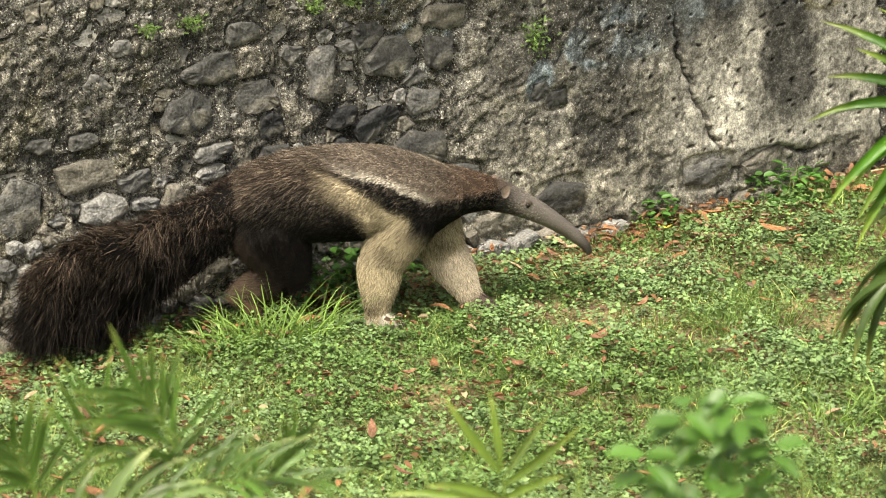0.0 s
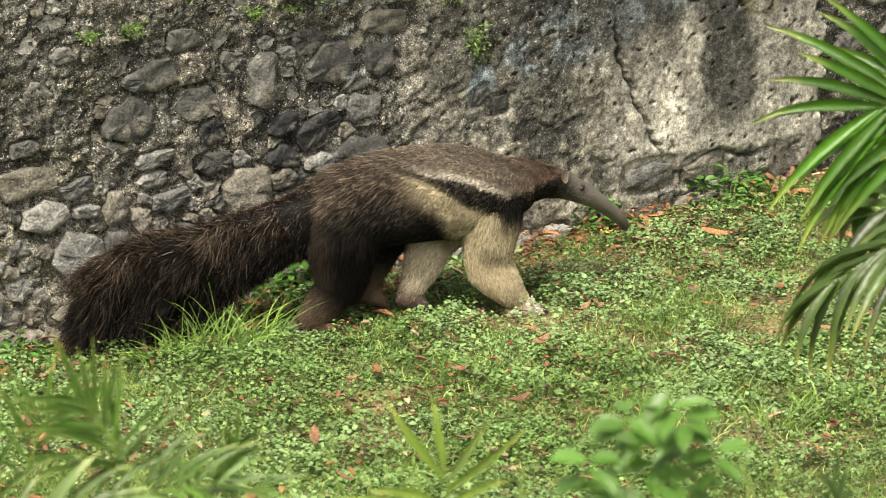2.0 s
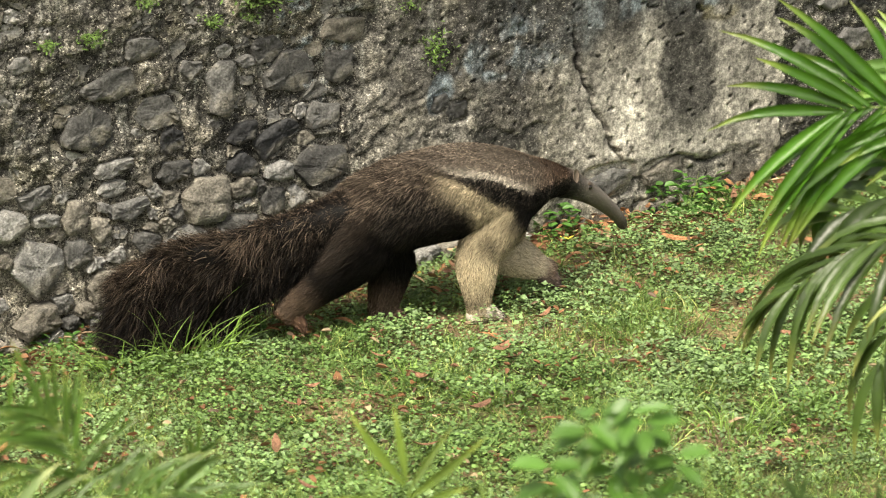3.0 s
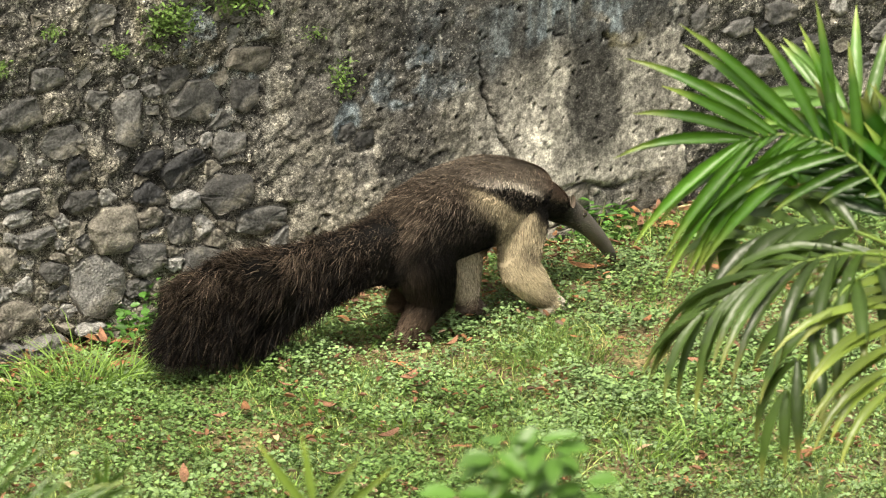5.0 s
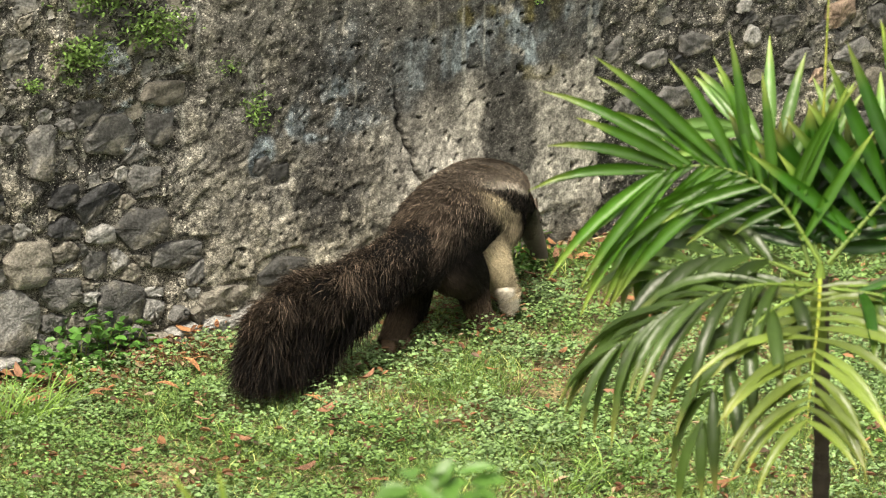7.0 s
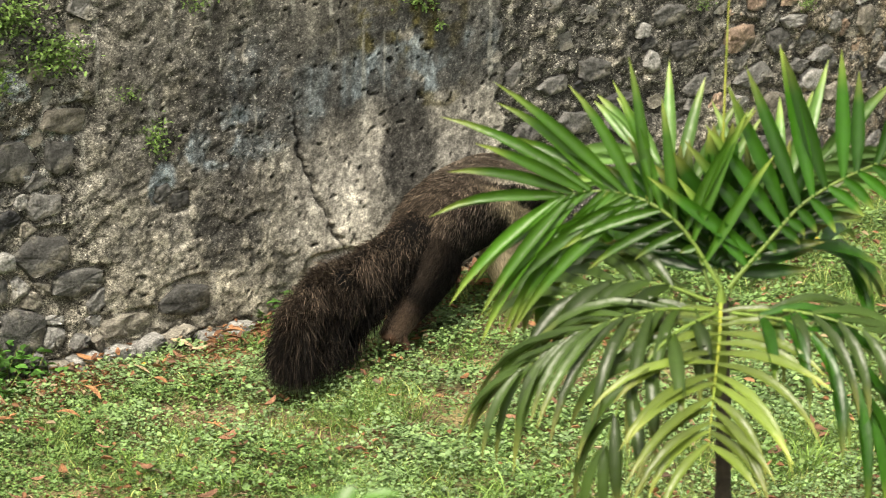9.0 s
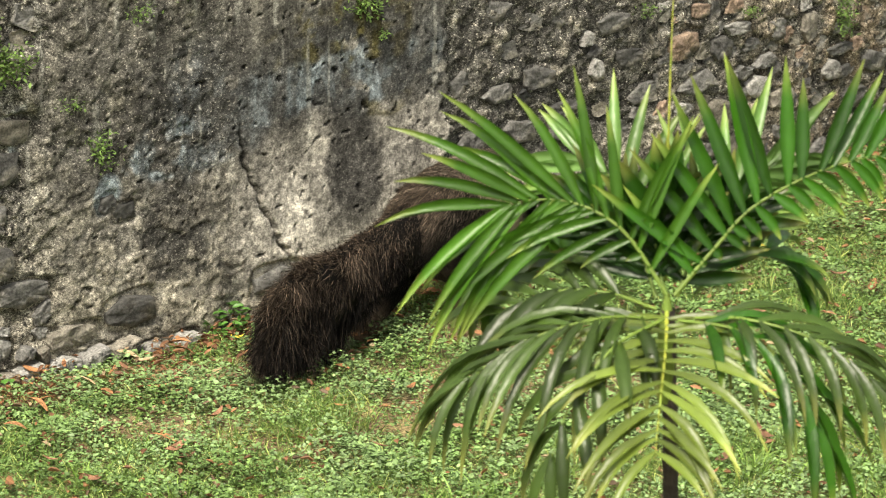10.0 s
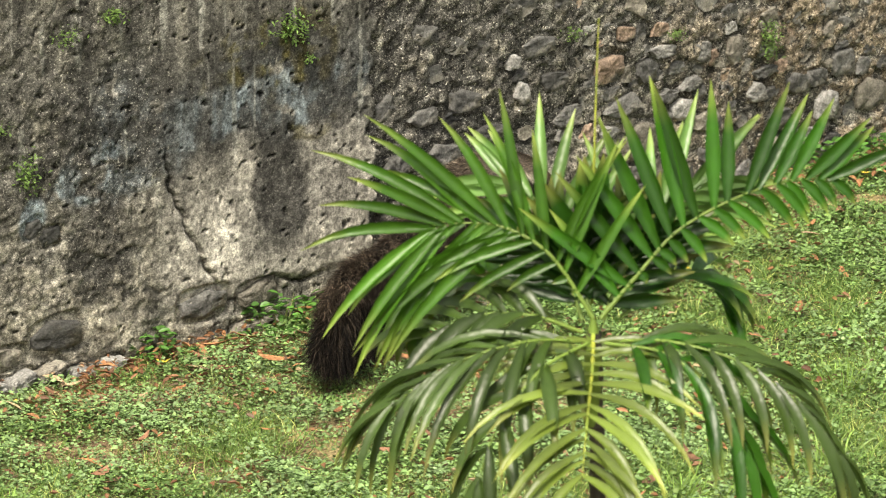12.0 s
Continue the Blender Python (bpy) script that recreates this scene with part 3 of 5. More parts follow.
def furry(name, tube, parent, material_skin, colour, hairs, length, flow, width=0.0035, lift=0.35, seed=1, origin=(0, 0, 0), rows=48, segs=2, label=""):
    """A body part with its coat in one mesh. colour: a function of points; length: of points; flow: the way in which the hair lies."""
    rng = np.random.RandomState(seed)
    V, F = tube.mesh_arrays(rows)
    C = colour(V) * 0.45
    if hairs:
        p, nrm = tube.sample(hairs, rng)
        d = np.broadcast_to(np.asarray(flow, float), p.shape) + rng.normal(0, 0.22, p.shape)
        d = d - nrm * (d * nrm).sum(1, keepdims=True)
        d = d / np.linalg.norm(d, axis=1, keepdims=True) + nrm * lift
        d /= np.linalg.norm(d, axis=1, keepdims=True)
        ln = length(p) * rng.uniform(0.6, 1.25, hairs)
        col = colour(p + rng.normal(0, 0.006, p.shape))
        light = rng.rand(hairs)[:, None]
        tuft = (0.3 + 1.4 * fbm(p[:, 0] * 16 + p[:, 1] * 20, (p[:, 2] + 0.45 * p[:, 0]) * 46, seed, 3))[:, None]
        col = col * tuft
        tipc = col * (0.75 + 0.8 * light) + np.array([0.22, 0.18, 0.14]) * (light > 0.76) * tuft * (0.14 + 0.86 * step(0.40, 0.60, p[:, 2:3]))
        d = d + (tuft - 1) * np.array([0.1, 0.0, 0.5])
        d /= np.linalg.norm(d, axis=1, keepdims=True)
        sag = np.array([0, 0, -0.35]) + nrm * (0.35 * nrm[:, 2:3] - 0.12)
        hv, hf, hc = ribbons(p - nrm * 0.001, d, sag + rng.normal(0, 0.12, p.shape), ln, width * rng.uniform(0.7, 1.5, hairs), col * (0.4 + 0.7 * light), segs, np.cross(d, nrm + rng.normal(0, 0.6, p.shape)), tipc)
        F = np.vstack([F, hf + len(V)])
        V, C = np.vstack([V, hv]), np.vstack([C, hc])
    me = mesh_from(name, V - np.array(origin), F, C)
    return thing(name, me, material_skin, label, parent=parent)


anteater = thing("anteater", None, None, "giant anteater with shaggy dark tail, black chest stripe, cream forelegs", "anteater")

TRUNK = Tube([(-0.10, 0.50, 0.37, 0.05), (-0.05, 0.555, 0.33, 0.10), (0.03, 0.61, 0.32, 0.135), (0.14, 0.652, 0.33, 0.15), (0.28, 0.677, 0.335, 0.158), (0.40, 0.684, 0.335, 0.158),
              (0.50, 0.676, 0.33, 0.15), (0.60, 0.652, 0.335, 0.14), (0.68, 0.62, 0.355, 0.125), (0.74, 0.592, 0.395, 0.10), (0.79, 0.566, 0.425, 0.075)])
NECK = Tube([(0.58, 0.625, 0.38, 0.10), (0.66, 0.615, 0.385, 0.108), (0.74, 0.596, 0.40, 0.10), (0.82, 0.572, 0.418, 0.084), (0.90, 0.54, 0.424, 0.068), (0.955, 0.505, 0.425, 0.048)])
HEAD = Tube([(0.86, 0.54, 0.43, 0.05), (0.91, 0.534, 0.412, 0.064), (0.96, 0.514, 0.398, 0.064), (1.02, 0.48, 0.375, 0.056), (1.08, 0.44, 0.346, 0.048), (1.14, 0.394, 0.312, 0.042),
             (1.20, 0.342, 0.271, 0.036), (1.25, 0.292, 0.231, 0.03), (1.278, 0.256, 0.204, 0.024), (1.288, 0.236, 0.21, 0.012)])
NECK_PIVOT, HEAD_PIVOT, TAIL_PIVOT = Vector((0.62, 0, 0.50)), Vector((0.92, 0, 0.455)), Vector((-0.02, 0, 0.46))


def body_colour(p):
    return coat(p[:, 0], p[:, 2])


def body_length(p):
    return 0.014 + 0.042 * step(0.42, 0.0, p[:, 0]) + 0.016 * step(0.42, 0.3, p[:, 2]) * step(0.45, 0.3, p[:, 0])


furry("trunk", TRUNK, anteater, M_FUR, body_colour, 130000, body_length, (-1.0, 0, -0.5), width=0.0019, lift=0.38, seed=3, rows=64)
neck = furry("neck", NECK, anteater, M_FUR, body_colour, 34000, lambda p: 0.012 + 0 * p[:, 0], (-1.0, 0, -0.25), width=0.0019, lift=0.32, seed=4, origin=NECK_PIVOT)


def head_colour(p):
    c = coat(p[:, 0], p[:, 2])
    dusk = step(1.22, 1.28, p[:, 0])[:, None]
    return (c * (1 - 0.65 * dusk)) * np.where(p[:, 2:3] < (0.455 - (p[:, 0:1] - 0.97) * 0.85) - 0.02, 0.5, 1.1)


head = furry("head", HEAD, anteater, M_SKIN, head_colour, 9000, lambda p: 0.013 * step(1.14, 0.93, p[:, 0]) + 0.003, (-1.0, 0, 0.4), width=0.002, lift=0.3, seed=5, origin=HEAD_PIVOT)


def blob_mesh(name, sx, sy, sz, colour, n=10, cup=0.0):
    """A rounded lump; cup hollows its outer side, as an ear is."""
    bm = bmesh.new()
    bmesh.ops.create_uvsphere(bm, u_segments=n + 2, v_segments=n, radius=1.0)
    for v in bm.verts:
        v.co = Vector((v.co.x * sx, v.co.y * sy * (1 - cup * (v.co.y > 0)), v.co.z * sz))
    me = bpy.data.meshes.new(name)
    bm.to_mesh(me)
    bm.free()
    at = me.attributes.new("tint", "FLOAT_COLOR", "POINT")
    for d in at.data:
        d.color = (*colour, 1)
    me.polygons.foreach_set("use_smooth", np.ones(len(me.polygons), dtype=bool))
    return me


for side in (-1, 1):
    ear = thing("ear", blob_mesh("ear", 0.018, 0.012, 0.026, BROWN * 1.5, cup=1.5), M_SKIN, parent=head)
    ear.matrix_basis = Matrix.Translation(Vector((0.938, side * 0.064, 0.502)) - HEAD_PIVOT) @ pose(0, 0, 0, -side * 20, -25, 180 if side < 0 else 0)
    eye = thing("eye", blob_mesh("eye", 0.0105, 0.007, 0.009, (0.01, 0.01, 0.01)), M_EYE, parent=head)
    eye.matrix_basis = Matrix.Translation(Vector((1.025, side * 0.055, 0.437)) - HEAD_PIVOT)
    lid = thing("eyelid", blob_mesh("eyelid", 0.02, 0.006, 0.015, BROWN * 0.9), M_SKIN, parent=head)
    lid.matrix_basis = Matrix.Translation(Vector((1.025, side * 0.0495, 0.441)) - HEAD_PIVOT)
    nostril = thing("nostril", blob_mesh("nostril", 0.004, 0.003, 0.004, BLACK), M_EYE, parent=head)
    nostril.matrix_basis = Matrix.Translation(Vector((1.281, side * 0.016, 0.23)) - HEAD_PIVOT)

# Tail: a thick brush of long coarse hair that falls to the ground.
TAIL = Tube([(-0.90, 0.27, 0.15, 0.02), (-0.85, 0.325, 0.115, 0.045), (-0.70, 0.385, 0.105, 0.05), (-0.52, 0.43, 0.12, 0.06), (-0.34, 0.475, 0.185, 0.066),
             (-0.16, 0.53, 0.27, 0.085), (-0.02, 0.585, 0.34, 0.108), (0.07, 0.60, 0.37, 0.11)])


def build_tail():
    rng = np.random.RandomState(8)
    V, F = TAIL.mesh_arrays(40)
    C = np.broadcast_to(DARK * 0.5, V.shape).copy()
    n = 90000
    p, nrm = TAIL.sample(n, rng)
    back = step(0.05, -0.55, p[:, 0])
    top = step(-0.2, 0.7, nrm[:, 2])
    sway = np.stack([fbm(p[:, 0] * 13 + p[:, 1] * 9, p[:, 2] * 10, s, 3) - 0.5 for s in (5, 6, 7)], -1)
    tuft = fbm(p[:, 0] * 34 + p[:, 1] * 20, p[:, 2] * 16, 9, 2)[:, None]
    d = np.stack([-0.75 - 0.25 * back, nrm[:, 1] * 0.4, 0.12 * top - 0.75 * (1 - top)], -1) + sway * 1.9 + rng.normal(0, 0.36, (n, 3))
    d /= np.linalg.norm(d, axis=1, keepdims=True)
    ln = (0.035 + 0.045 * step(-0.1, -0.42, p[:, 0]) + 0.07 * step(0.27, 0.12, p[:, 2])) * rng.uniform(0.55, 1.35, n)
    bend = np.stack([0 * ln - 0.1, -nrm[:, 1] * 0.5, -1.0 - 0.5 * top], -1) + sway * 0.8 + rng.normal(0, 0.5, (n, 3))
    tone = rng.rand(n)[:, None]
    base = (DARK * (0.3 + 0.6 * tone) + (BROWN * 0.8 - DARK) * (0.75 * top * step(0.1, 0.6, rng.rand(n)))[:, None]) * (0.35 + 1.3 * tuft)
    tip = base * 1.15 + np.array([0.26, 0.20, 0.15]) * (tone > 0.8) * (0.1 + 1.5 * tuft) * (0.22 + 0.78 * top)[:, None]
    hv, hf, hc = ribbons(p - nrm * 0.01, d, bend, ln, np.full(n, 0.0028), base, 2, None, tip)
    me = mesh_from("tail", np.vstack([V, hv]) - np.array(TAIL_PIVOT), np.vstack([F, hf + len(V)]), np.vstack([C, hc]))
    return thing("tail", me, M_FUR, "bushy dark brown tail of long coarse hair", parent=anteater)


tail = build_tail()

# Legs: upper, lower and foot, each along -z from its own joint.
LEG_SIZES = {"front": (0.615, 0.072, 0.455, 0.225, 0.2, 0.12), "hind": (0.05, 0.072, 0.42, 0.205, 0.185, 0.08)}


def limb_tube(stations):
    """A limb's table of height, front edge, back edge, half width, turned so that the tube runs along -z."""
    return Tube([(h, f, b, w) for h, f, b, w in stations])


def furry_limb(name, tube, colour, hairs, ln, seed, width=0.003):
    rng = np.random.RandomState(seed)
    turn = np.array([[0, 0, 1.0], [0, 1, 0], [-1, 0, 0]])  # x along the limb becomes -z, its z becomes x
    V, F = tube.mesh_arrays(26, 20)
    C = colour(V) * 0.85
    p, nrm = tube.sample(hairs, rng)
    d = np.array([1.0, 0, -0.25]) + rng.normal(0, 0.2, p.shape)
    d = d - nrm * (d * nrm).sum(1, keepdims=True)
    d = d / np.linalg.norm(d, axis=1, keepdims=True) + nrm * 0.4
    d /= np.linalg.norm(d, axis=1, keepdims=True)
    col = colour(p + rng.normal(0, 0.01, p.shape))
    pale = (rng.rand(hairs) > 0.8)[:, None]
    hv, hf, hc = ribbons(p - nrm * 0.001, d, rng.normal(0, 0.1, p.shape) - nrm * 0.15, ln * rng.uniform(0.6, 1.2, hairs), np.full(hairs, width), col * 0.7, 2, np.cross(d, nrm + rng.normal(0, 0.6, p.shape)), col * (1.0 + 0.25 * pale) + np.array([0.022, 0.018, 0.014]) * pale * (col.mean(1, keepdims=True) < 0.1))
    V, F, C = np.vstack([V, hv]), np.vstack([F, hf + len(V)]), np.vstack([C, hc])
    return mesh_from(name, V @ turn.T, F, C)


def front_upper_colour(p):
    w = step(0.02, 0.12, p[:, 0])[:, None]
    c = np.broadcast_to(CREAM * 0.85, p.shape)
    spot = np.exp(-((p[:, 0] - 0.17) / 0.03) ** 2 - ((p[:, 2] - 0.0) / 0.04) ** 2)[:, None]
    return (c * w + coat(0.615 + p[:, 2], 0.455 - p[:, 0]) * (1 - w)) * (1 - 0.6 * spot)


def front_lower_colour(p):
    return CREAM * (1.0 + 0.15 * np.sin(p[:, 0:1] * 30)) * (1 - 0.55 * np.exp(-((p[:, 0:1] - 0.17) / 0.025) ** 2) * (p[:, 2:3] < 0))


def far_lower_colour(p):
    return (np.array([0.58, 0.50, 0.39]) * (1 - step(0.16, 0.22, p[:, 0:1])) + np.array([0.16, 0.11, 0.085]) * step(0.16, 0.22, p[:, 0:1]))


def hind_colour(p):
    return DARK * 0.65 + BROWN * 0.3 * step(-0.02, -0.1, p[:, 2:3])


def hind_lower_colour(p):
    return DARK * (1 - step(0.03, 0.16, p[:, 0:1])) + np.array([0.11, 0.078, 0.056]) * step(0.03, 0.16, p[:, 0:1])


UPPER_F = Tube([(-0.12, 0.02, -0.03, 0.01), (-0.07, 0.07, -0.075, 0.035), (0.03, 0.108, -0.106, 0.068), (0.12, 0.098, -0.102, 0.066), (0.20, 0.08, -0.088, 0.06), (0.27, 0.055, -0.065, 0.045)])
LOWER_F = Tube([(-0.08, 0.05, -0.055, 0.04), (0.0, 0.076, -0.083, 0.057), (0.06, 0.074, -0.08, 0.055), (0.12, 0.06, -0.066, 0.047), (0.18, 0.042, -0.05, 0.039), (0.225, 0.036, -0.043, 0.036)])
UPPER_H = Tube([(-0.14, 0.03, -0.03, 0.01), (-0.08, 0.09, -0.085, 0.035), (0.03, 0.135, -0.12, 0.075), (0.12, 0.118, -0.108, 0.072), (0.2, 0.09, -0.09, 0.06), (0.26, 0.06, -0.06, 0.045)])
LOWER_H = Tube([(-0.08, 0.055, -0.06, 0.042), (0.0, 0.085, -0.085, 0.058), (0.06, 0.075, -0.078, 0.053), (0.12, 0.06, -0.066, 0.046), (0.175, 0.048, -0.055, 0.041), (0.215, 0.042, -0.048, 0.038)])


def foot_mesh(name, length, colour, seed):
    """A foot with its sole flat, heel behind and knuckles in front. Origin at the ankle."""
    tube = Tube([(-0.05, -0.02, -0.05, 0.018), (-0.03, 0.01, -0.052, 0.033), (0.0, 0.03, -0.052, 0.038), (0.04, 0.012, -0.052, 0.04), (length * 0.8, -0.015, -0.052, 0.036), (length, -0.035, -0.052, 0.02)], 2.6)
    V, F = tube.mesh_arrays(18, 16)
    rng = np.random.RandomState(seed)
    p, nrm = tube.sample(1400, rng)
    d = np.array([0.7, 0, -0.5]) + rng.normal(0, 0.25, p.shape) + nrm * 0.3
    d /= np.linalg.norm(d, axis=1, keepdims=True)
    col = np.broadcast_to(colour, p.shape) * rng.uniform(0.8, 1.2, (len(p), 1))
    hv, hf, hc = ribbons(p, d, np.zeros_like(p), rng.uniform(0.006, 0.014, len(p)), np.full(len(p), 0.003), col, 2, np.cross(d, nrm))
    return mesh_from(name, np.vstack([V, hv]), np.vstack([F, hf + len(V)]), np.vstack([np.broadcast_to(colour, V.shape), hc]))


def claw_mesh():
    V, F = Tube([(0.0, 0.008, -0.008, 0.006), (0.015, 0.008, -0.006, 0.005), (0.03, 0.0, -0.012, 0.003), (0.038, -0.012, -0.016, 0.001)]).mesh_arrays(6, 6)
    return mesh_from("claw", V, F)


LEGS = {}
CLAW = claw_mesh()
for key, end, side, foot_col, low_col in (
        ("near_front", "front", -1, WHITE * 0.9, front_lower_colour), ("far_front", "front", 1, np.array([0.10, 0.075, 0.065]), far_lower_colour),
        ("near_hind", "hind", -1, np.array([0.10, 0.06, 0.042]), hind_lower_colour), ("far_hind", "hind", 1, np.array([0.16, 0.105, 0.075]), hind_lower_colour)):
    fr = end == "front"
    seed = len(LEGS) * 7 + 20
    up = thing("upper_" + end + "_leg", furry_limb("upper_leg", UPPER_F if fr else UPPER_H, front_upper_colour if fr else hind_colour, 20000, 0.026 if fr else 0.045, seed, 0.0021), M_FUR, parent=anteater)
    low = thing("lower_" + end + "_leg", furry_limb("lower_leg", LOWER_F if fr else LOWER_H, low_col, 15000, 0.018 if fr else 0.024, seed + 1, 0.002), M_FUR, parent=anteater)
    foot = thing(end + "_foot", foot_mesh("foot", 0.085 if fr else 0.10, foot_col, seed + 2), M_FUR, parent=anteater)
    for k in (-1, 0, 1):
        claw = thing("claw", CLAW, M_CLAW, parent=foot)
        claw.matrix_basis = pose((0.078 if fr else 0.094), k * 0.017, -0.036, 0, 12, -k * 10)
    LEGS[key] = (up, low, foot)

# Where and when the feet stand: from, to, x, y.
STEPS = {
    "near_front": [(-1.6, 0.4, -0.24, 14.54), (1.5, 3.6, 0.49, 14.73), (4.6, 6.7, 1.13, 15.09), (7.6, 9.7, 1.76, 15.82), (10.6, 13.0, 2.17, 16.18)],
    "far_front": [(-1.0, 2.1, 0.12, 14.61), (3.3, 5.25, 0.87, 14.99), (6.35, 8.3, 1.40, 15.51), (9.2, 11.6, 1.98, 16.03), (12.5, 14.0, 2.4, 16.4)],
    "near_hind": [(-2.9, -0.4, -1.0, 14.5), (0.55, 2.95, -0.285, 14.56), (3.8, 6.15, 0.545, 14.77), (7.05, 8.95, 1.2, 15.26), (9.75, 12.2, 1.76, 15.82)],
    "far_hind": [(-1.5, 1.45, -0.615, 14.63), (2.3, 4.5, 0.16, 14.65), (5.4, 7.4, 0.87, 15.04), (8.2, 10.5, 1.39, 15.57), (11.4, 14.0, 1.96, 16.0)],
}
PATH_X = [-2.2, -1.4, -0.62, -0.25, 0.14, 0.54, 0.87, 1.18, 1.40, 1.77, 2.0, 2.2, 2.6, 3.2]
PATH_Y = [14.42, 14.47, 14.56, 14.57, 14.63, 14.755, 15.01, 15.23, 15.53, 15.83, 16.0, 16.18, 16.5, 16.96]
HIP_T = [-0.5, 0.0, 1.8, 3.4, 4.9, 6.4, 8.0, 9.3, 11.0, 12.5]
HIP_X = [-0.83, -0.715, -0.275, 0.14, 0.51, 0.83, 1.16, 1.43, 1.76, 2.06]
TAIL_T = [0.0, 1.5, 2.5, 4.0, 5.0, 5.5, 6.0, 6.5, 7.2, 8.8, 9.1, 9.6, 10.5, 12.0]
TAIL_WAY = [37.0, 21.0, 20.0, 22.0, 26.0, 34.0, 42.0, 43.0, 45.0, 52.0, 52.0, 48.0, 50.0, 58.0]
TAIL_LIFT = [6.0, 1.5, 4.0, 5.0, 8.0, 11.0, 10.0, 10.5, 10.0, 10.0, 9.0, 9.0, 9.0, 9.0]
HEAD_T = [0.0, 0.5, 1.5, 2.1, 2.6, 3.2, 5.0, 6.5, 7.2, 9.0, 12.0]
HEAD_DOWN = [0.0, -7.0, -9.0, 0.0, -1.0, 3.0, 6.0, 20.0, 20.0, 14.0, 14.0]
NECK_DOWN = [0.0, -3.0, -4.0, -1.0, 2.0, 5.0, 16.0, 22.0, 22.0, 14.0, 14.0]
HEAD_LEFT = [15.0, 18.0, 21.0, 22.0, 24.0, 18.0, 0.0, 2.0, 4.0, 6.0, 0.0]
YAW_T, YAW_MORE = [0.0, 1.5, 2.5, 4.0, 5.5, 6.5, 7.2, 9.0, 12.0], [0.0, 4.0, 8.0, 8.0, 9.0, 14.0, 14.0, 12.0, 10.0]
DROP_T, DROP = [0.0, 1.5, 3.0, 5.0, 7.0, 9.0, 12.0], [0.008, 0.022, 0.028, 0.052, 0.062, 0.062, 0.06]


def path_y(x):
    return float(spline(PATH_X, PATH_Y, np.array([x]))[0])


def root_pose(t):
    """The animal's place at t: the ground under its hips, turned towards the ground under its shoulders."""
    x = float(spline(HIP_T, HIP_X, np.array([t]))[0])
    y, gone, px, py = path_y(x), 0.0, x, path_y(x)
    while gone < 0.56:
        qx = px + 0.01
        qy = path_y(qx)
        gone += math.hypot(qx - px, qy - py)
        px, py = qx, qy
    return pose(x, y, -float(spline(DROP_T, DROP, np.array([t]))[0]), 0, 0, math.degrees(math.atan2(py - y, px - x)) + float(spline(YAW_T, YAW_MORE, np.array([t]))[0]))


def foot_place(key, t):
    """World place of the ankle, and the pitch of the foot, at t."""
    steps = STEPS[key]
    for i, (a, b, x, y) in enumerate(steps):
        if a <= t <= b:
            late = float(step(b - 0.45, b, t))
            return Vector((x, y, 0.05 + 0.05 * late)), 38 * late if "hind" in key else 22 * late
        if i + 1 < len(steps) and b < t < steps[i + 1][0]:
            c, _, x2, y2 = steps[i + 1]
            f = (t - b) / (c - b)
            g = f * f * (3 - 2 * f)
            g = g ** 0.8 if "front" in key else g
            high = math.sin(math.pi * f) * (0.06 if "front" in key else 0.06) + 0.05 * (1 - f)
            tip = (38 if "hind" in key else 22) * (1 - f) + (55 if "front" in key else 15) * math.sin(math.pi * min(1, f * 1.1))
            return Vector((x + (x2 - x) * g, y + (y2 - y) * g, 0.05 + high)), max(0, tip) * (1 - f * 0.3)
    return Vector((steps[-1][2], steps[-1][3], 0.05)), 0.0


def leg_poses(key, root, t):
    """Upper, lower and foot poses in the animal's space, by two bones that reach from the joint to the ankle."""
    end = "front" if "front" in key else "hind"
    jx, jy, jz, up, low, slide = LEG_SIZES[end]
    side = 1 if key.startswith("far") else -1
    joint = Vector((jx, side * jy, jz))
    place, tip = foot_place(key, t)
    ankle = root.inverted() @ place
    ankle.y = ankle.y * 0.7 + side * 0.045
    joint.x += max(-0.1, min(0.06 if end == "front" else 0.1, slide * (ankle.x - joint.x)))
    way = ankle - joint
    d = min(way.length, (up + low) * 0.998)
    ankle = joint + way.normalized() * d
    pitch = math.atan2(way.x, -way.z)  # forward swing of the whole leg
    roll = math.atan2(way.y, math.hypot(way.x, way.z))
    bend = math.acos(max(-1, min(1, (up * up + d * d - low * low) / (2 * up * d))))
    turn = -1 if end == "front" else 1
    first = pitch + turn * bend
    knee_angle = math.acos(max(-1, min(1, (up * up + low * low - d * d) / (2 * up * low))))
    second = first - turn * (math.pi - knee_angle)

    def bone(at, a):
        return Matrix.Translation(at) @ Euler((roll, 0, 0)).to_matrix().to_4x4() @ Euler((0, -a, 0)).to_matrix().to_4x4()

    m_up = bone(joint, first)
    knee = m_up @ Vector((0, 0, -up))
    m_low = bone(knee, second)
    at = m_low @ Vector((0, 0, -low))
    return m_up, m_low, Matrix.Translation(at) @ pose(0, 0, 0, 0, tip, 0)


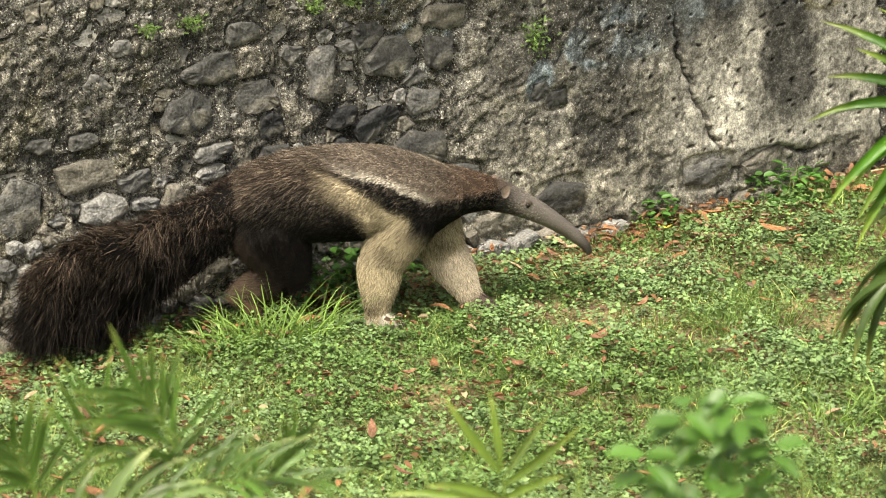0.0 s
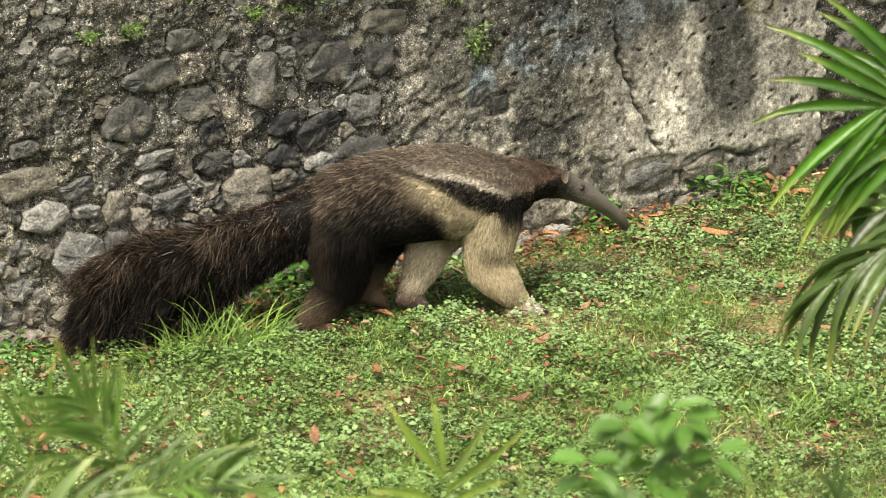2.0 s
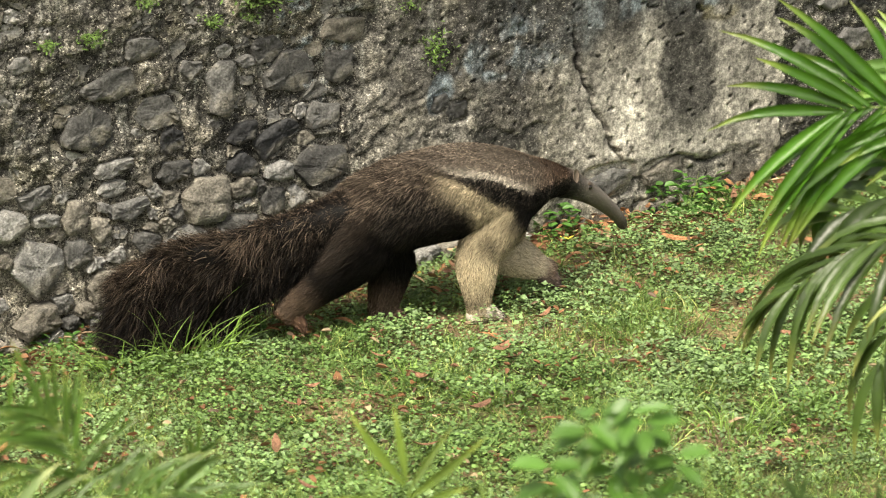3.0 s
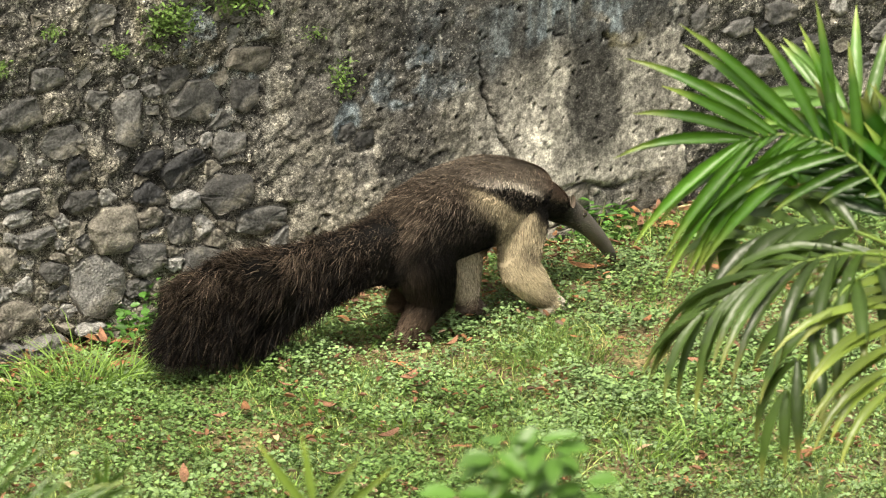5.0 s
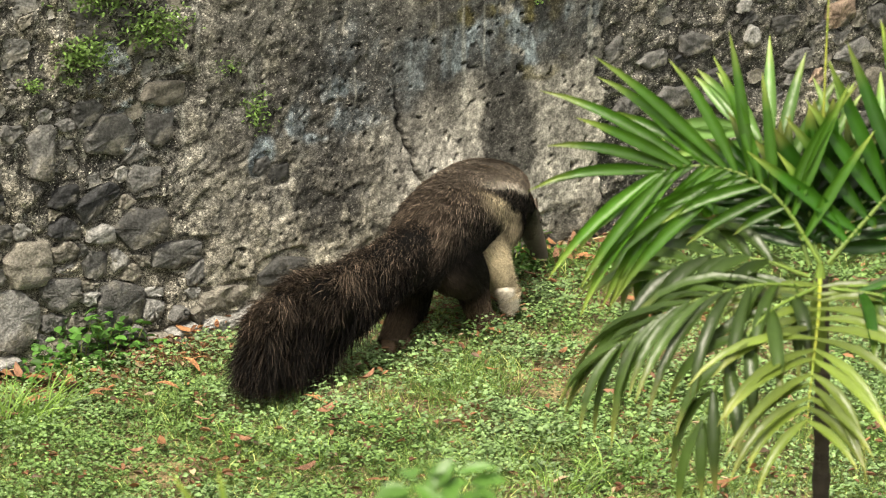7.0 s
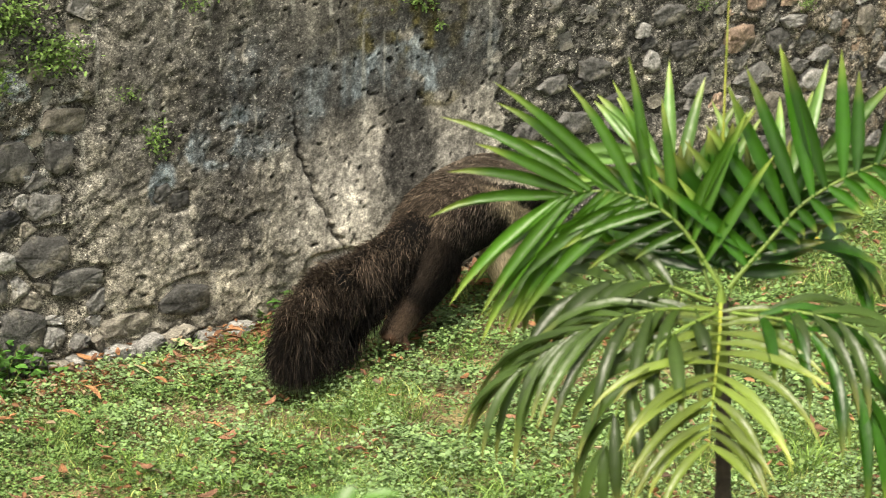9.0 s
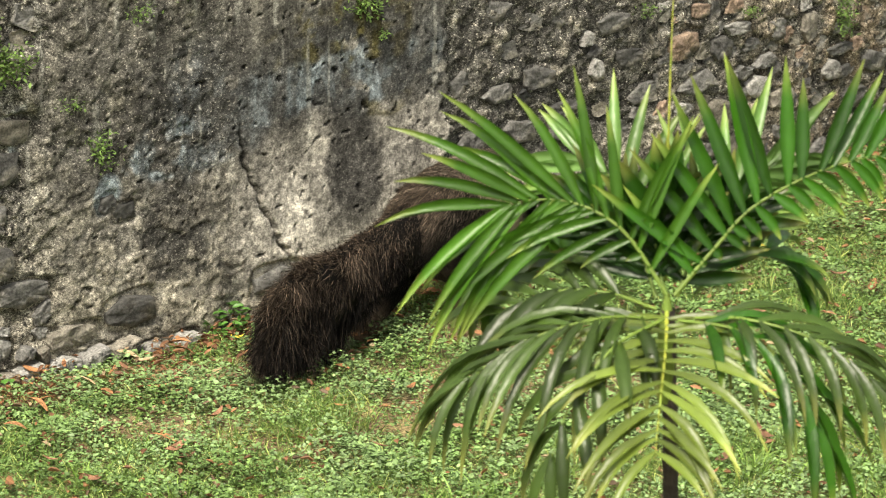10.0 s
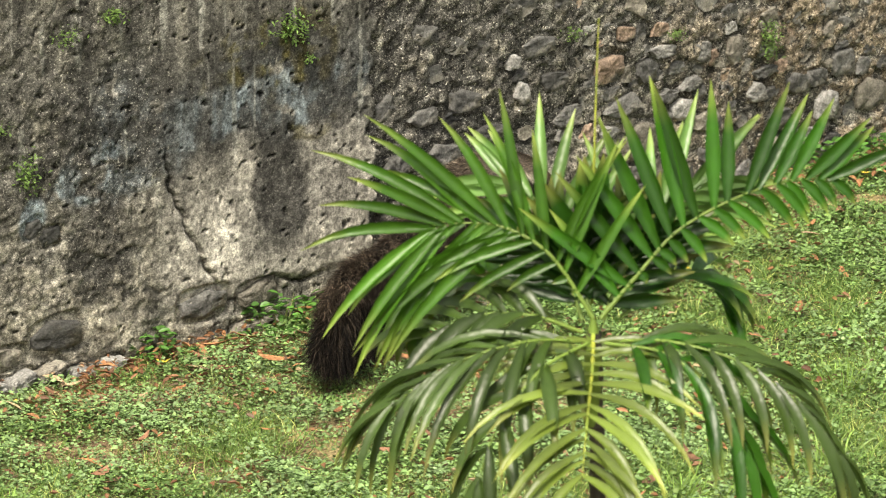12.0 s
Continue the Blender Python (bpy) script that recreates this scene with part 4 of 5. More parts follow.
def motions():
    times = [i * 0.1 for i in range(121)]
    rows = {k: [] for k in ("root", "neck", "head", "tail")}
    leg_rows = {k: ([], [], []) for k in LEGS}
    for t in times:
        root = root_pose(t)
        heading = math.degrees(math.atan2(root[1][0], root[0][0]))
        down, left = float(spline(HEAD_T, HEAD_DOWN, np.array([t]))[0]), float(spline(HEAD_T, HEAD_LEFT, np.array([t]))[0])
        bow = float(spline(HEAD_T, NECK_DOWN, np.array([t]))[0])
        nod = 1.2 * math.sin(2 * math.pi * t / 1.5)
        rows["root"].append((t, root))
        m_neck = Matrix.Translation(NECK_PIVOT) @ pose(0, 0, 0, 0, bow + nod, 0.8 * left)
        rows["neck"].append((t, m_neck))
        rows["head"].append((t, m_neck @ Matrix.Translation(HEAD_PIVOT - NECK_PIVOT) @ pose(0, 0, 0, 0, down - bow, 0.1 * left)))
        way = float(spline(TAIL_T, TAIL_WAY, np.array([t]))[0])
        lift = float(spline(TAIL_T, TAIL_LIFT, np.array([t]))[0])
        rows["tail"].append((t, Matrix.Translation(TAIL_PIVOT) @ pose(0, 0, 0, 0, lift + 1.5 * math.sin(2 * math.pi * t / 1.5), way - heading)))
        for k in LEGS:
            for store, m in zip(leg_rows[k], leg_poses(k, root, t)):
                store.append((t, m))
    for ob, name in ((anteater, "root"), (neck, "neck"), (head, "head"), (tail, "tail")):
        walk(ob, rows[name])
    for k, parts in LEGS.items():
        for ob, r in zip(parts, leg_rows[k]):
            walk(ob, r)


# ---- plants ----
def leaves(pos, way, up, length, width, colours, fold=0.18, droop=0.0, simple=False):
    """Small folded leaves as arrays: base, way of growth, upper side. Six triangles each, or four."""
    n = len(pos)
    way = way / (np.linalg.norm(way, axis=1, keepdims=True) + 1e-9)
    side = np.cross(way, up)
    side /= np.linalg.norm(side, axis=1, keepdims=True) + 1e-9
    nrm = np.cross(side, way)
    L, W = np.broadcast_to(length, n)[:, None], np.broadcast_to(width, n)[:, None] / 2
    if simple:
        mid = pos + way * L * 0.5
        V = np.stack([pos, mid - side * W + nrm * W * fold, mid + side * W + nrm * W * fold, mid - nrm * W * fold, pos + way * L], 1).reshape(-1, 3)
        tri = np.array([(0, 3, 1), (0, 2, 3), (1, 3, 4), (3, 2, 4)])
        return V, (np.arange(n)[:, None, None] * 5 + tri[None]).reshape(-1, 3), np.repeat(colours, 5, axis=0)
    q1, q2 = pos + way * L * 0.32, pos + way * L * 0.75
    lift = nrm * W * fold
    V = np.stack([pos, q1 - side * W * 0.85 + lift, q2 - side * W * 0.8 + lift, pos + way * L - nrm * L * droop, q2 + side * W * 0.8 + lift, q1 + side * W * 0.85 + lift,
                  pos + way * L * 0.5 - lift], 1).reshape(-1, 3)
    tri = np.array([(0, 6, 1), (1, 6, 2), (2, 6, 3), (3, 6, 4), (4, 6, 5), (5, 6, 0)])
    F = (np.arange(n)[:, None, None] * 7 + tri[None]).reshape(-1, 3)
    C = np.repeat(colours, 7, axis=0)
    return V, F, C


def lawn_points(n, rng, x0=-2.4, x1=5.2, y0=12.2, margin=0.07):
    x = rng.uniform(x0, x1, n)
    y = rng.uniform(y0, 18.8, n)
    keep = y < wall_y(x) - margin
    return x[keep], y[keep]


def build_cover():
    rng = np.random.RandomState(2)
    x, y = lawn_points(640000, rng)
    bare = step(0.6, 0.1, wall_y(x) - y) * step(0.42, 0.58, fbm(x * 3, y * 4, 45, 3))
    k = lawn_patch(x, y) * (1 - 0.8 * bare) * (1 - 0.55 * grassiness(x, y)) * (0.55 + 0.45 * step(0.3, 0.55, fbm(x * 6, y * 6, 81, 3)))
    keep = rng.rand(len(x)) < 0.22 + 0.78 * k
    x, y = x[keep], y[keep]
    n = len(x)
    tall = fbm(x * 7, y * 7, 87, 3)
    z = ground_z(x, y) + rng.uniform(0.002, 1.0, n) * (0.012 + 0.085 * step(0.35, 0.7, tall)) * (0.2 + 0.8 * step(0.03, 0.3, wall_y(x) - y))
    a = rng.uniform(0, 2 * np.pi, n)
    way = np.stack([np.cos(a), np.sin(a), rng.uniform(-0.3, 0.4, n)], -1)
    up = np.stack([rng.normal(0, 0.5, n), rng.normal(0, 0.5, n), np.ones(n)], -1)
    size = rng.uniform(0.010, 0.0165, n) * (1 + 0.8 * rng.rand(n) ** 3) * (0.85 + 0.4 * fbm(x * 2, y * 2, 83, 2))
    tone = fbm(x * 2.5, y * 2.5, 85, 3)[:, None]
    pale = rng.rand(n)[:, None]
    clump = (0.45 + 1.1 * fbm(x * 11, y * 11, 89, 3))[:, None]
    C = np.array([0.153, 0.262, 0.078]) * (0.6 + 0.5 * pale) * clump + np.array([0.07, 0.085, 0.06]) * step(0.35, 0.65, tone) + np.array([0.03, 0.02, 0.0]) * step(0.8, 0.95, pale)
    V, F, C = leaves(np.stack([x, y, z], -1), way, up, size, size * rng.uniform(0.7, 1.0, n), C, 0.3, 0.0, True)
    thing("ground_cover", mesh_from("ground_cover", V, F, C, smooth=False), M_COVER, "low creeping green weeds covering the lawn", "ground cover", kind="stuff")


def build_grass():
    rng = np.random.RandomState(4)
    x, y = lawn_points(480000, rng)
    k = 0.26 + 0.74 * grassiness(x, y)
    keep = rng.rand(len(x)) < k * (0.3 + 0.7 * step(0.35, 0.6, fbm(x * 5, y * 5, 91, 3)))
    x, y = x[keep], y[keep]
    n = len(x)
    p = np.stack([x, y, ground_z(x, y) - 0.003], -1)
    d = np.stack([rng.normal(0, 0.55, n), rng.normal(0, 0.55, n), np.ones(n)], -1)
    d /= np.linalg.norm(d, axis=1, keepdims=True)
    bend = np.stack([rng.normal(0, 0.5, n), rng.normal(0, 0.5, n), rng.uniform(-1.1, -0.2, n)], -1)
    tone = rng.rand(n)[:, None]
    C = np.array([0.157, 0.262, 0.062]) * (0.5 + 0.75 * tone) + np.array([0.25, 0.19, 0.09]) * (tone > 0.84)
    V, F, C = ribbons(p, d, bend, rng.uniform(0.03, 0.07, n) * (1 + 0.9 * step(0.5, 0.75, fbm(x * 3, y * 3, 93, 3))), rng.uniform(0.0025, 0.0045, n), C, 2, None, C * 1.25)
    thing("grass", mesh_from("grass", V, F, C, smooth=False), M_GRASS, "short green grass mixed with dry blades", "grass", kind="stuff")


def grass_tuft(x, y, n, height, spread, seed):
    rng = np.random.RandomState(seed)
    r = rng.normal(0, spread, (n, 2))
    p = np.column_stack([x + r[:, 0], y + r[:, 1], np.zeros(n)])
    p[:, 2] = ground_z(p[:, 0], p[:, 1]) - 0.004
    d = np.column_stack([r / spread * 0.28 + rng.normal(0, 0.18, (n, 2)), np.ones(n)])
    d /= np.linalg.norm(d, axis=1, keepdims=True)
    bend = np.column_stack([r / spread * 0.6 + rng.normal(0, 0.4, (n, 2)), rng.uniform(-1.2, -0.2, n)])
    C = np.array([0.21, 0.34, 0.075]) * rng.uniform(0.6, 1.3, (n, 1))
    V, F, C = ribbons(p, d, bend, height * rng.uniform(0.5, 1.2, n), rng.uniform(0.005, 0.009, n), C, 5, None, C * 1.15)
    ob = thing("grass_tuft", None, None, "tuft of long arching bright green grass", "grass tuft", "tufts of long grass")
    ob.matrix_basis = pose(x, y, 0)
    thing("grass_foliage", mesh_from("grass_foliage", V - np.array((x, y, 0)), F, C), M_GRASS, kind="stuff", parent=ob)


def weed(x, y, n, spread, height, size, seed, name="weed_clump", label="clump of leafy green weeds at the foot of the wall", category="weeds"):
    rng = np.random.RandomState(seed)
    root = thing(name, None, None, label, category, "weeds")
    root.matrix_basis = pose(x, y, 0)
    r = rng.normal(0, spread, (n, 2))
    h = height * rng.uniform(0.15, 1.0, n) * np.exp(-(r ** 2).sum(1) / (2 * (spread * 1.3) ** 2))
    p = np.column_stack([r, h])
    a = rng.uniform(0, 2 * np.pi, n)
    way = np.column_stack([np.cos(a), np.sin(a), rng.uniform(-0.3, 0.5, n)])
    up = np.column_stack([rng.normal(0, 0.35, (n, 2)), np.ones(n)])
    C = np.array([0.085, 0.205, 0.04]) * rng.uniform(0.45, 1.5, (n, 1))
    V, F, C = leaves(p, way, up, size * rng.uniform(0.6, 1.3, n), size * 0.65 * rng.uniform(0.6, 1.2, n), C, 0.2, 0.15)
    thing("foliage", mesh_from("foliage", V, F, C, smooth=False), M_SHRUB, kind="stuff", parent=root)
    m = max(6, n // 12)
    q = np.column_stack([rng.normal(0, spread * 0.5, (m, 2)), np.full(m, -0.01)])
    d = np.column_stack([q[:, :2] / spread * 0.6, np.ones(m)])
    d /= np.linalg.norm(d, axis=1, keepdims=True)
    V, F, C = ribbons(q, d, np.zeros((m, 3)), np.full(m, height), np.full(m, 0.005), np.full((m, 3), 0.1), 3)
    thing("stalk_tangle", mesh_from("stalk_tangle", V, F, C), M_STEM, kind="stuff", parent=root)


def wall_fern(u, v, n, spread, size, seed, trail=0.0):
    """A small plant rooted in a joint of the wall, its leaves hanging out and down."""
    rng = np.random.RandomState(seed)
    o, u0, along, normal = wall_frame(u)
    n, size = int(n * 3.6), size * 0.5
    k = rng.rand(n)
    p = np.column_stack([rng.normal(0, spread, n), np.abs(rng.normal(0.045, 0.02, n)), rng.normal(0, spread * 0.55, n) - trail * k])
    way = np.column_stack([rng.normal(0, 0.7, n), rng.uniform(0.2, 1.0, n), rng.normal(-0.1, 0.5, n)])
    up = np.column_stack([rng.normal(0, 0.3, n), np.full(n, 0.4), np.ones(n)])
    C = np.array([0.12, 0.20, 0.05]) * rng.uniform(0.4, 1.5, (n, 1))
    V, F, C = leaves(p, way, up, size * rng.uniform(0.5, 1.3, n), size * 0.5 * rng.uniform(0.6, 1.2, n), C, 0.15, 0.1)
    ob = thing("wall_fern", None, None, "small green fern rooted in a joint of the stone wall", "fern", "ferns on the wall")
    thing("foliage", mesh_from("foliage", V, F, C, smooth=False), M_FERN, kind="stuff", parent=ob)
    ob.matrix_basis = Matrix.Translation(wall_point(u, v)) @ Matrix((-along, normal, (0, 0, 1))).transposed().to_4x4()


build_cover()
build_grass()
for i, (x, y, n, h, s) in enumerate([(-0.60, 14.31, 70, 0.30, 0.055), (-0.72, 14.25, 60, 0.22, 0.06), (-0.48, 14.35, 55, 0.24, 0.055), (-0.83, 14.22, 60, 0.14, 0.06), (0.24, 14.12, 60, 0.07, 0.05),
                                     (0.55, 13.88, 90, 0.09, 0.07), (1.35, 13.55, 90, 0.12, 0.1), (1.6, 13.7, 90, 0.11, 0.1), (3.45, 15.0, 90, 0.12, 0.1), (3.7, 15.4, 80, 0.10, 0.1),
                                     (-0.75, 14.72, 50, 0.10, 0.07), (2.6, 13.9, 90, 0.12, 0.1), (2.95, 13.8, 90, 0.13, 0.12), (0.05, 13.2, 70, 0.08, 0.08), (3.2, 14.2, 90, 0.13, 0.12)]):
    grass_tuft(x, y, n, h, s, 100 + i)
for i, (x, y, n, s, h, size) in enumerate([(-0.35, 15.0, 240, 0.12, 0.2, 0.05), (-0.2, 15.08, 140, 0.09, 0.17, 0.05), (0.86, 15.74, 90, 0.07, 0.12, 0.04), (1.36, 16.0, 130, 0.09, 0.15, 0.045), (1.48, 16.1, 70, 0.06, 0.12, 0.04),
                                           (3.98, 18.02, 170, 0.16, 0.16, 0.05), (4.3, 18.2, 140, 0.16, 0.12, 0.05), (-1.35, 14.28, 110, 0.09, 0.09, 0.035), (-0.42, 14.78, 130, 0.1, 0.13, 0.04), (-1.0, 14.45, 70, 0.1, 0.06, 0.035)]):
    weed(x, y, n, s, h, size, 200 + i)
for i, (u, v, n, s, size, tr) in enumerate([(0.57, 1.13, 26, 0.018, 0.035, 0), (0.75, 1.13, 36, 0.024, 0.035, 0), (1.26, 1.11, 30, 0.02, 0.035, 0), (2.24, 0.91, 60, 0.035, 0.035, 0.12), (1.49, 1.21, 120, 0.06, 0.045, 0.03),
                                            (1.80, 1.26, 130, 0.07, 0.045, 0.02), (0.98, 1.23, 24, 0.02, 0.035, 0), (1.6, 1.42, 140, 0.08, 0.05, 0), (3.51, 1.24, 90, 0.05, 0.04, 0.05), (2.65, 1.40, 34, 0.025, 0.04, 0), (2.44, 1.35, 30, 0.03, 0.03, 0),
                                            (6.37, 0.74, 60, 0.02, 0.04, 0.16), (5.75, 0.8, 24, 0.02, 0.03, 0), (3.6, 1.08, 20, 0.02, 0.03, 0), (2.12, 1.04, 24, 0.03, 0.03, 0), (1.42, 1.1, 12, 0.012, 0.03, 0), (5.1, 0.93, 20, 0.03, 0.03, 0.03)]):
    wall_fern(u, v, n, s, size, 300 + i, tr)


# Fallen leaves: curled blades, each a thing of its own.
def fallen_leaf_mesh(seed):
    rng = np.random.RandomState(seed)
    rows, bow, twist = 7, rng.uniform(-0.5, 0.9), rng.uniform(-0.9, 0.9)
    V = []
    for k in range(rows):
        f = k / (rows - 1)
        w = 0.14 * math.sin(math.pi * min(1, f * 0.92 + 0.06)) ** 0.8
        for s in (-1, 0, 1):
            V.append((f - 0.5, s * w, 0.02 + bow * (f - 0.5) ** 2 + abs(s) * w * 0.4 + s * w * twist * (f - 0.5)))
    F = grid_faces(rows, 3)
    me = mesh_from("fallen_leaf", np.array(V), F)
    return me


def build_litter():
    """Crumbs and torn bits of dead leaf, thickest along the foot of the wall."""
    rng = np.random.RandomState(14)
    x, y = lawn_points(42000, rng, margin=0.03)
    d = wall_y(x) - y
    k = step(0.7, 0.05, d) * step(0.35, 0.6, fbm(x * 3, y * 4, 45, 3)) + 0.3 * step(0.48, 0.62, fbm(x * 4, y * 4, 47, 3)) + 0.02
    keep = rng.rand(len(x)) < k
    x, y = x[keep], y[keep]
    n = len(x)
    a = rng.uniform(0, 2 * np.pi, n)
    way = np.stack([np.cos(a), np.sin(a), rng.normal(0, 0.25, n)], -1)
    up = np.stack([rng.normal(0, 0.4, n), rng.normal(0, 0.4, n), np.ones(n)], -1)
    size = rng.uniform(0.014, 0.05, n)
    tones = np.array([(0.30, 0.15, 0.075), (0.21, 0.105, 0.06), (0.15, 0.10, 0.065), (0.40, 0.30, 0.19)])
    C = tones[rng.choice(4, n, p=[0.35, 0.3, 0.2, 0.15])] * rng.uniform(0.7, 1.25, (n, 1))
    V, F, C = leaves(np.stack([x, y, ground_z(x, y) + rng.uniform(0.02, 0.055, n)], -1), way, up, size, size * rng.uniform(0.3, 0.6, n), C, 0.5, 0.1)
    thing("leaf_litter", mesh_from("leaf_litter", V, F, C, smooth=False), M_FERN, "scattered bits of dry reddish brown leaf litter", "leaf litter", kind="stuff")


build_litter()


def build_fallen():
    rng = np.random.RandomState(9)
    shapes = [[fallen_leaf_mesh(400 + 10 * m + i) for i in range(4)] for m in range(4)]
    for m in range(4):
        for me in shapes[m]:
            me.materials.append(M_FALLEN[m])
    placed = [(0.12, 14.42, 0.08, 1), (0.53, 14.44, 0.11, 0), (0.60, 14.20, 0.12, 1), (0.68, 14.17, 0.09, 0), (-0.13, 13.93, 0.08, 1), (0.45, 14.58, 0.07, 2), (0.50, 14.62, 0.08, 2), (1.00, 15.45, 0.09, 2), (0.87, 15.55, 0.07, 3),
              (1.08, 15.72, 0.12, 0), (1.22, 15.80, 0.13, 0), (1.17, 15.63, 0.1, 1), (0.28, 15.13, 0.05, 3)]
    n = 0
    while n < 280:
        x = rng.uniform(-1.9, 4.8)
        wall = float(wall_y(x))
        d = abs(rng.normal(0, 0.35)) + 0.06 if rng.rand() < 0.5 else rng.uniform(0.1, 3.2)
        y = wall - d
        if y < 12.4:
            continue
        placed.append((x, y, rng.uniform(0.045, 0.13), int(rng.choice([0, 1, 2, 3], p=[0.55, 0.28, 0.13, 0.04]))))
        n += 1
    words = ("curled orange-brown fallen leaf on the lawn", "curled dark brown fallen leaf on the lawn", "dry tan fallen leaf on the lawn", "bright yellow fallen leaf on the lawn")
    for x, y, size, m in placed:
        ob = thing("fallen_leaf", shapes[m][rng.randint(4)], None, words[m], "leaf", "fallen leaves")
        ob.matrix_basis = pose(x, y, float(ground_z(x, y)) + 0.045, rng.uniform(-18, 18), rng.uniform(-14, 14), rng.uniform(0, 360)) @ Matrix.Diagonal((size, size, size, 1))


build_fallen()


# Palms: fronds of a bowed stalk with folded leaflets on both sides.
def leaflet_mesh(base, way, face, length, width, droop, colour, rng, segs=6):
    way, face = way.normalized(), face.normalized()
    V, C = [], []
    p, d = base.copy(), way.copy()
    twist = rng.uniform(-0.25, 0.25)
    for k in range(segs + 1):
        f = k / segs
        side = d.cross(face)
        side = (side.normalized() if side.length > 1e-4 else Vector((1, 0, 0)))
        nrm = side.cross(d)
        side = (side + nrm * twist * f).normalized()
        w = width * (0.35 + 2.2 * f) if f < 0.28 else width * (1 - ((f - 0.28) / 0.72) ** 2.2)
        w = max(w, 0.0006) / 2
        V += [p - side * w + nrm * w * 0.75, p - nrm * w * 0.2, p + side * w + nrm * w * 0.75]
        edge = np.array(colour) * (1.0 + 0.15 * f) + np.array([0.6, 0.52, 0.16]) * max(0, f - 0.7)
        C += [edge, edge * 1.25, edge]
        d = (d + Vector((0, 0, -droop / segs * (0.4 + 1.6 * f)))).normalized()
        p = p + d * (length / segs)
    return mesh_from("leaflet", np.array(V), grid_faces(segs + 1, 3), np.array(C))


def frond(parent, points, face, pairs, length, width, droop, colour, seed, spread=52, lift=0.25, start=0.07, stalk=0.007, up_droop=None, label="", skin=None, below=1.0, above=(0.62, 1.0)):
    """points: the stalk's way; face: the side of the blade that looks up; droop: how far leaflets hang."""
    rng = np.random.RandomState(seed)
    pts = np.array(points, float)
    ts = np.linspace(0, 1, len(pts))
    f = np.linspace(0, 1, 24)
    mid = spline(ts, pts, f)
    tan = np.gradient(mid, axis=0)
    tan /= np.linalg.norm(tan, axis=1, keepdims=True)
    ring = []
    for i in range(24):
        s = np.cross(tan[i], np.array(face))
        s /= np.linalg.norm(s)
        n = np.cross(s, tan[i])
        r = stalk * (1 - 0.85 * f[i])
        for k in range(7):
            a = 2 * math.pi * k / 7
            ring.append(mid[i] + s * r * math.cos(a) + n * r * 0.7 * math.sin(a))
    fr = thing("frond", mesh_from("frond", np.array(ring), grid_faces(24, 7, True)), skin or M_STALK, label, parent=parent)
    for k in range(pairs):
        g = start + (1 - start) * (k + 0.5) / pairs
        for side in (-1, 1):
            h = min(1.0, max(0.0, g + rng.uniform(-0.012, 0.012)))
            base = Vector(spline(ts, pts, np.array([h]))[0])
            t = Vector(spline(ts, pts, np.array([min(1.0, h + 0.02)]))[0] - spline(ts, pts, np.array([max(0.0, h - 0.02)]))[0]).normalized()
            s = t.cross(Vector(face)).normalized() * side
            n = Vector(face).normalized()
            a = radians(spread * (1.15 - 0.75 * h) + rng.uniform(-13, 13))
            way = t * math.cos(a) + s * math.sin(a) + n * (lift + rng.uniform(-0.08, 0.08))
            prof = math.sin(math.pi * (0.25 + 0.52 * h)) ** 0.8
            raised = up_droop is not None and s.z >= 0.1
            dr = up_droop if raised else droop
            prof *= (above[0] + (above[1] - above[0]) * float(step(0.3, 0.8, h))) if raised else below * (float(step(0.05, 0.5, h)) if up_droop is not None else 1.0)
            tone = np.array(colour) * rng.uniform(0.8, 1.25)
            me = leaflet_mesh(base, way, n, length * prof * rng.uniform(0.78, 1.12), width * (0.6 + 0.4 * prof), dr * rng.uniform(0.5, 1.4), tone, rng)
            thing("leaflet", me, M_PALM, parent=fr)
    return fr


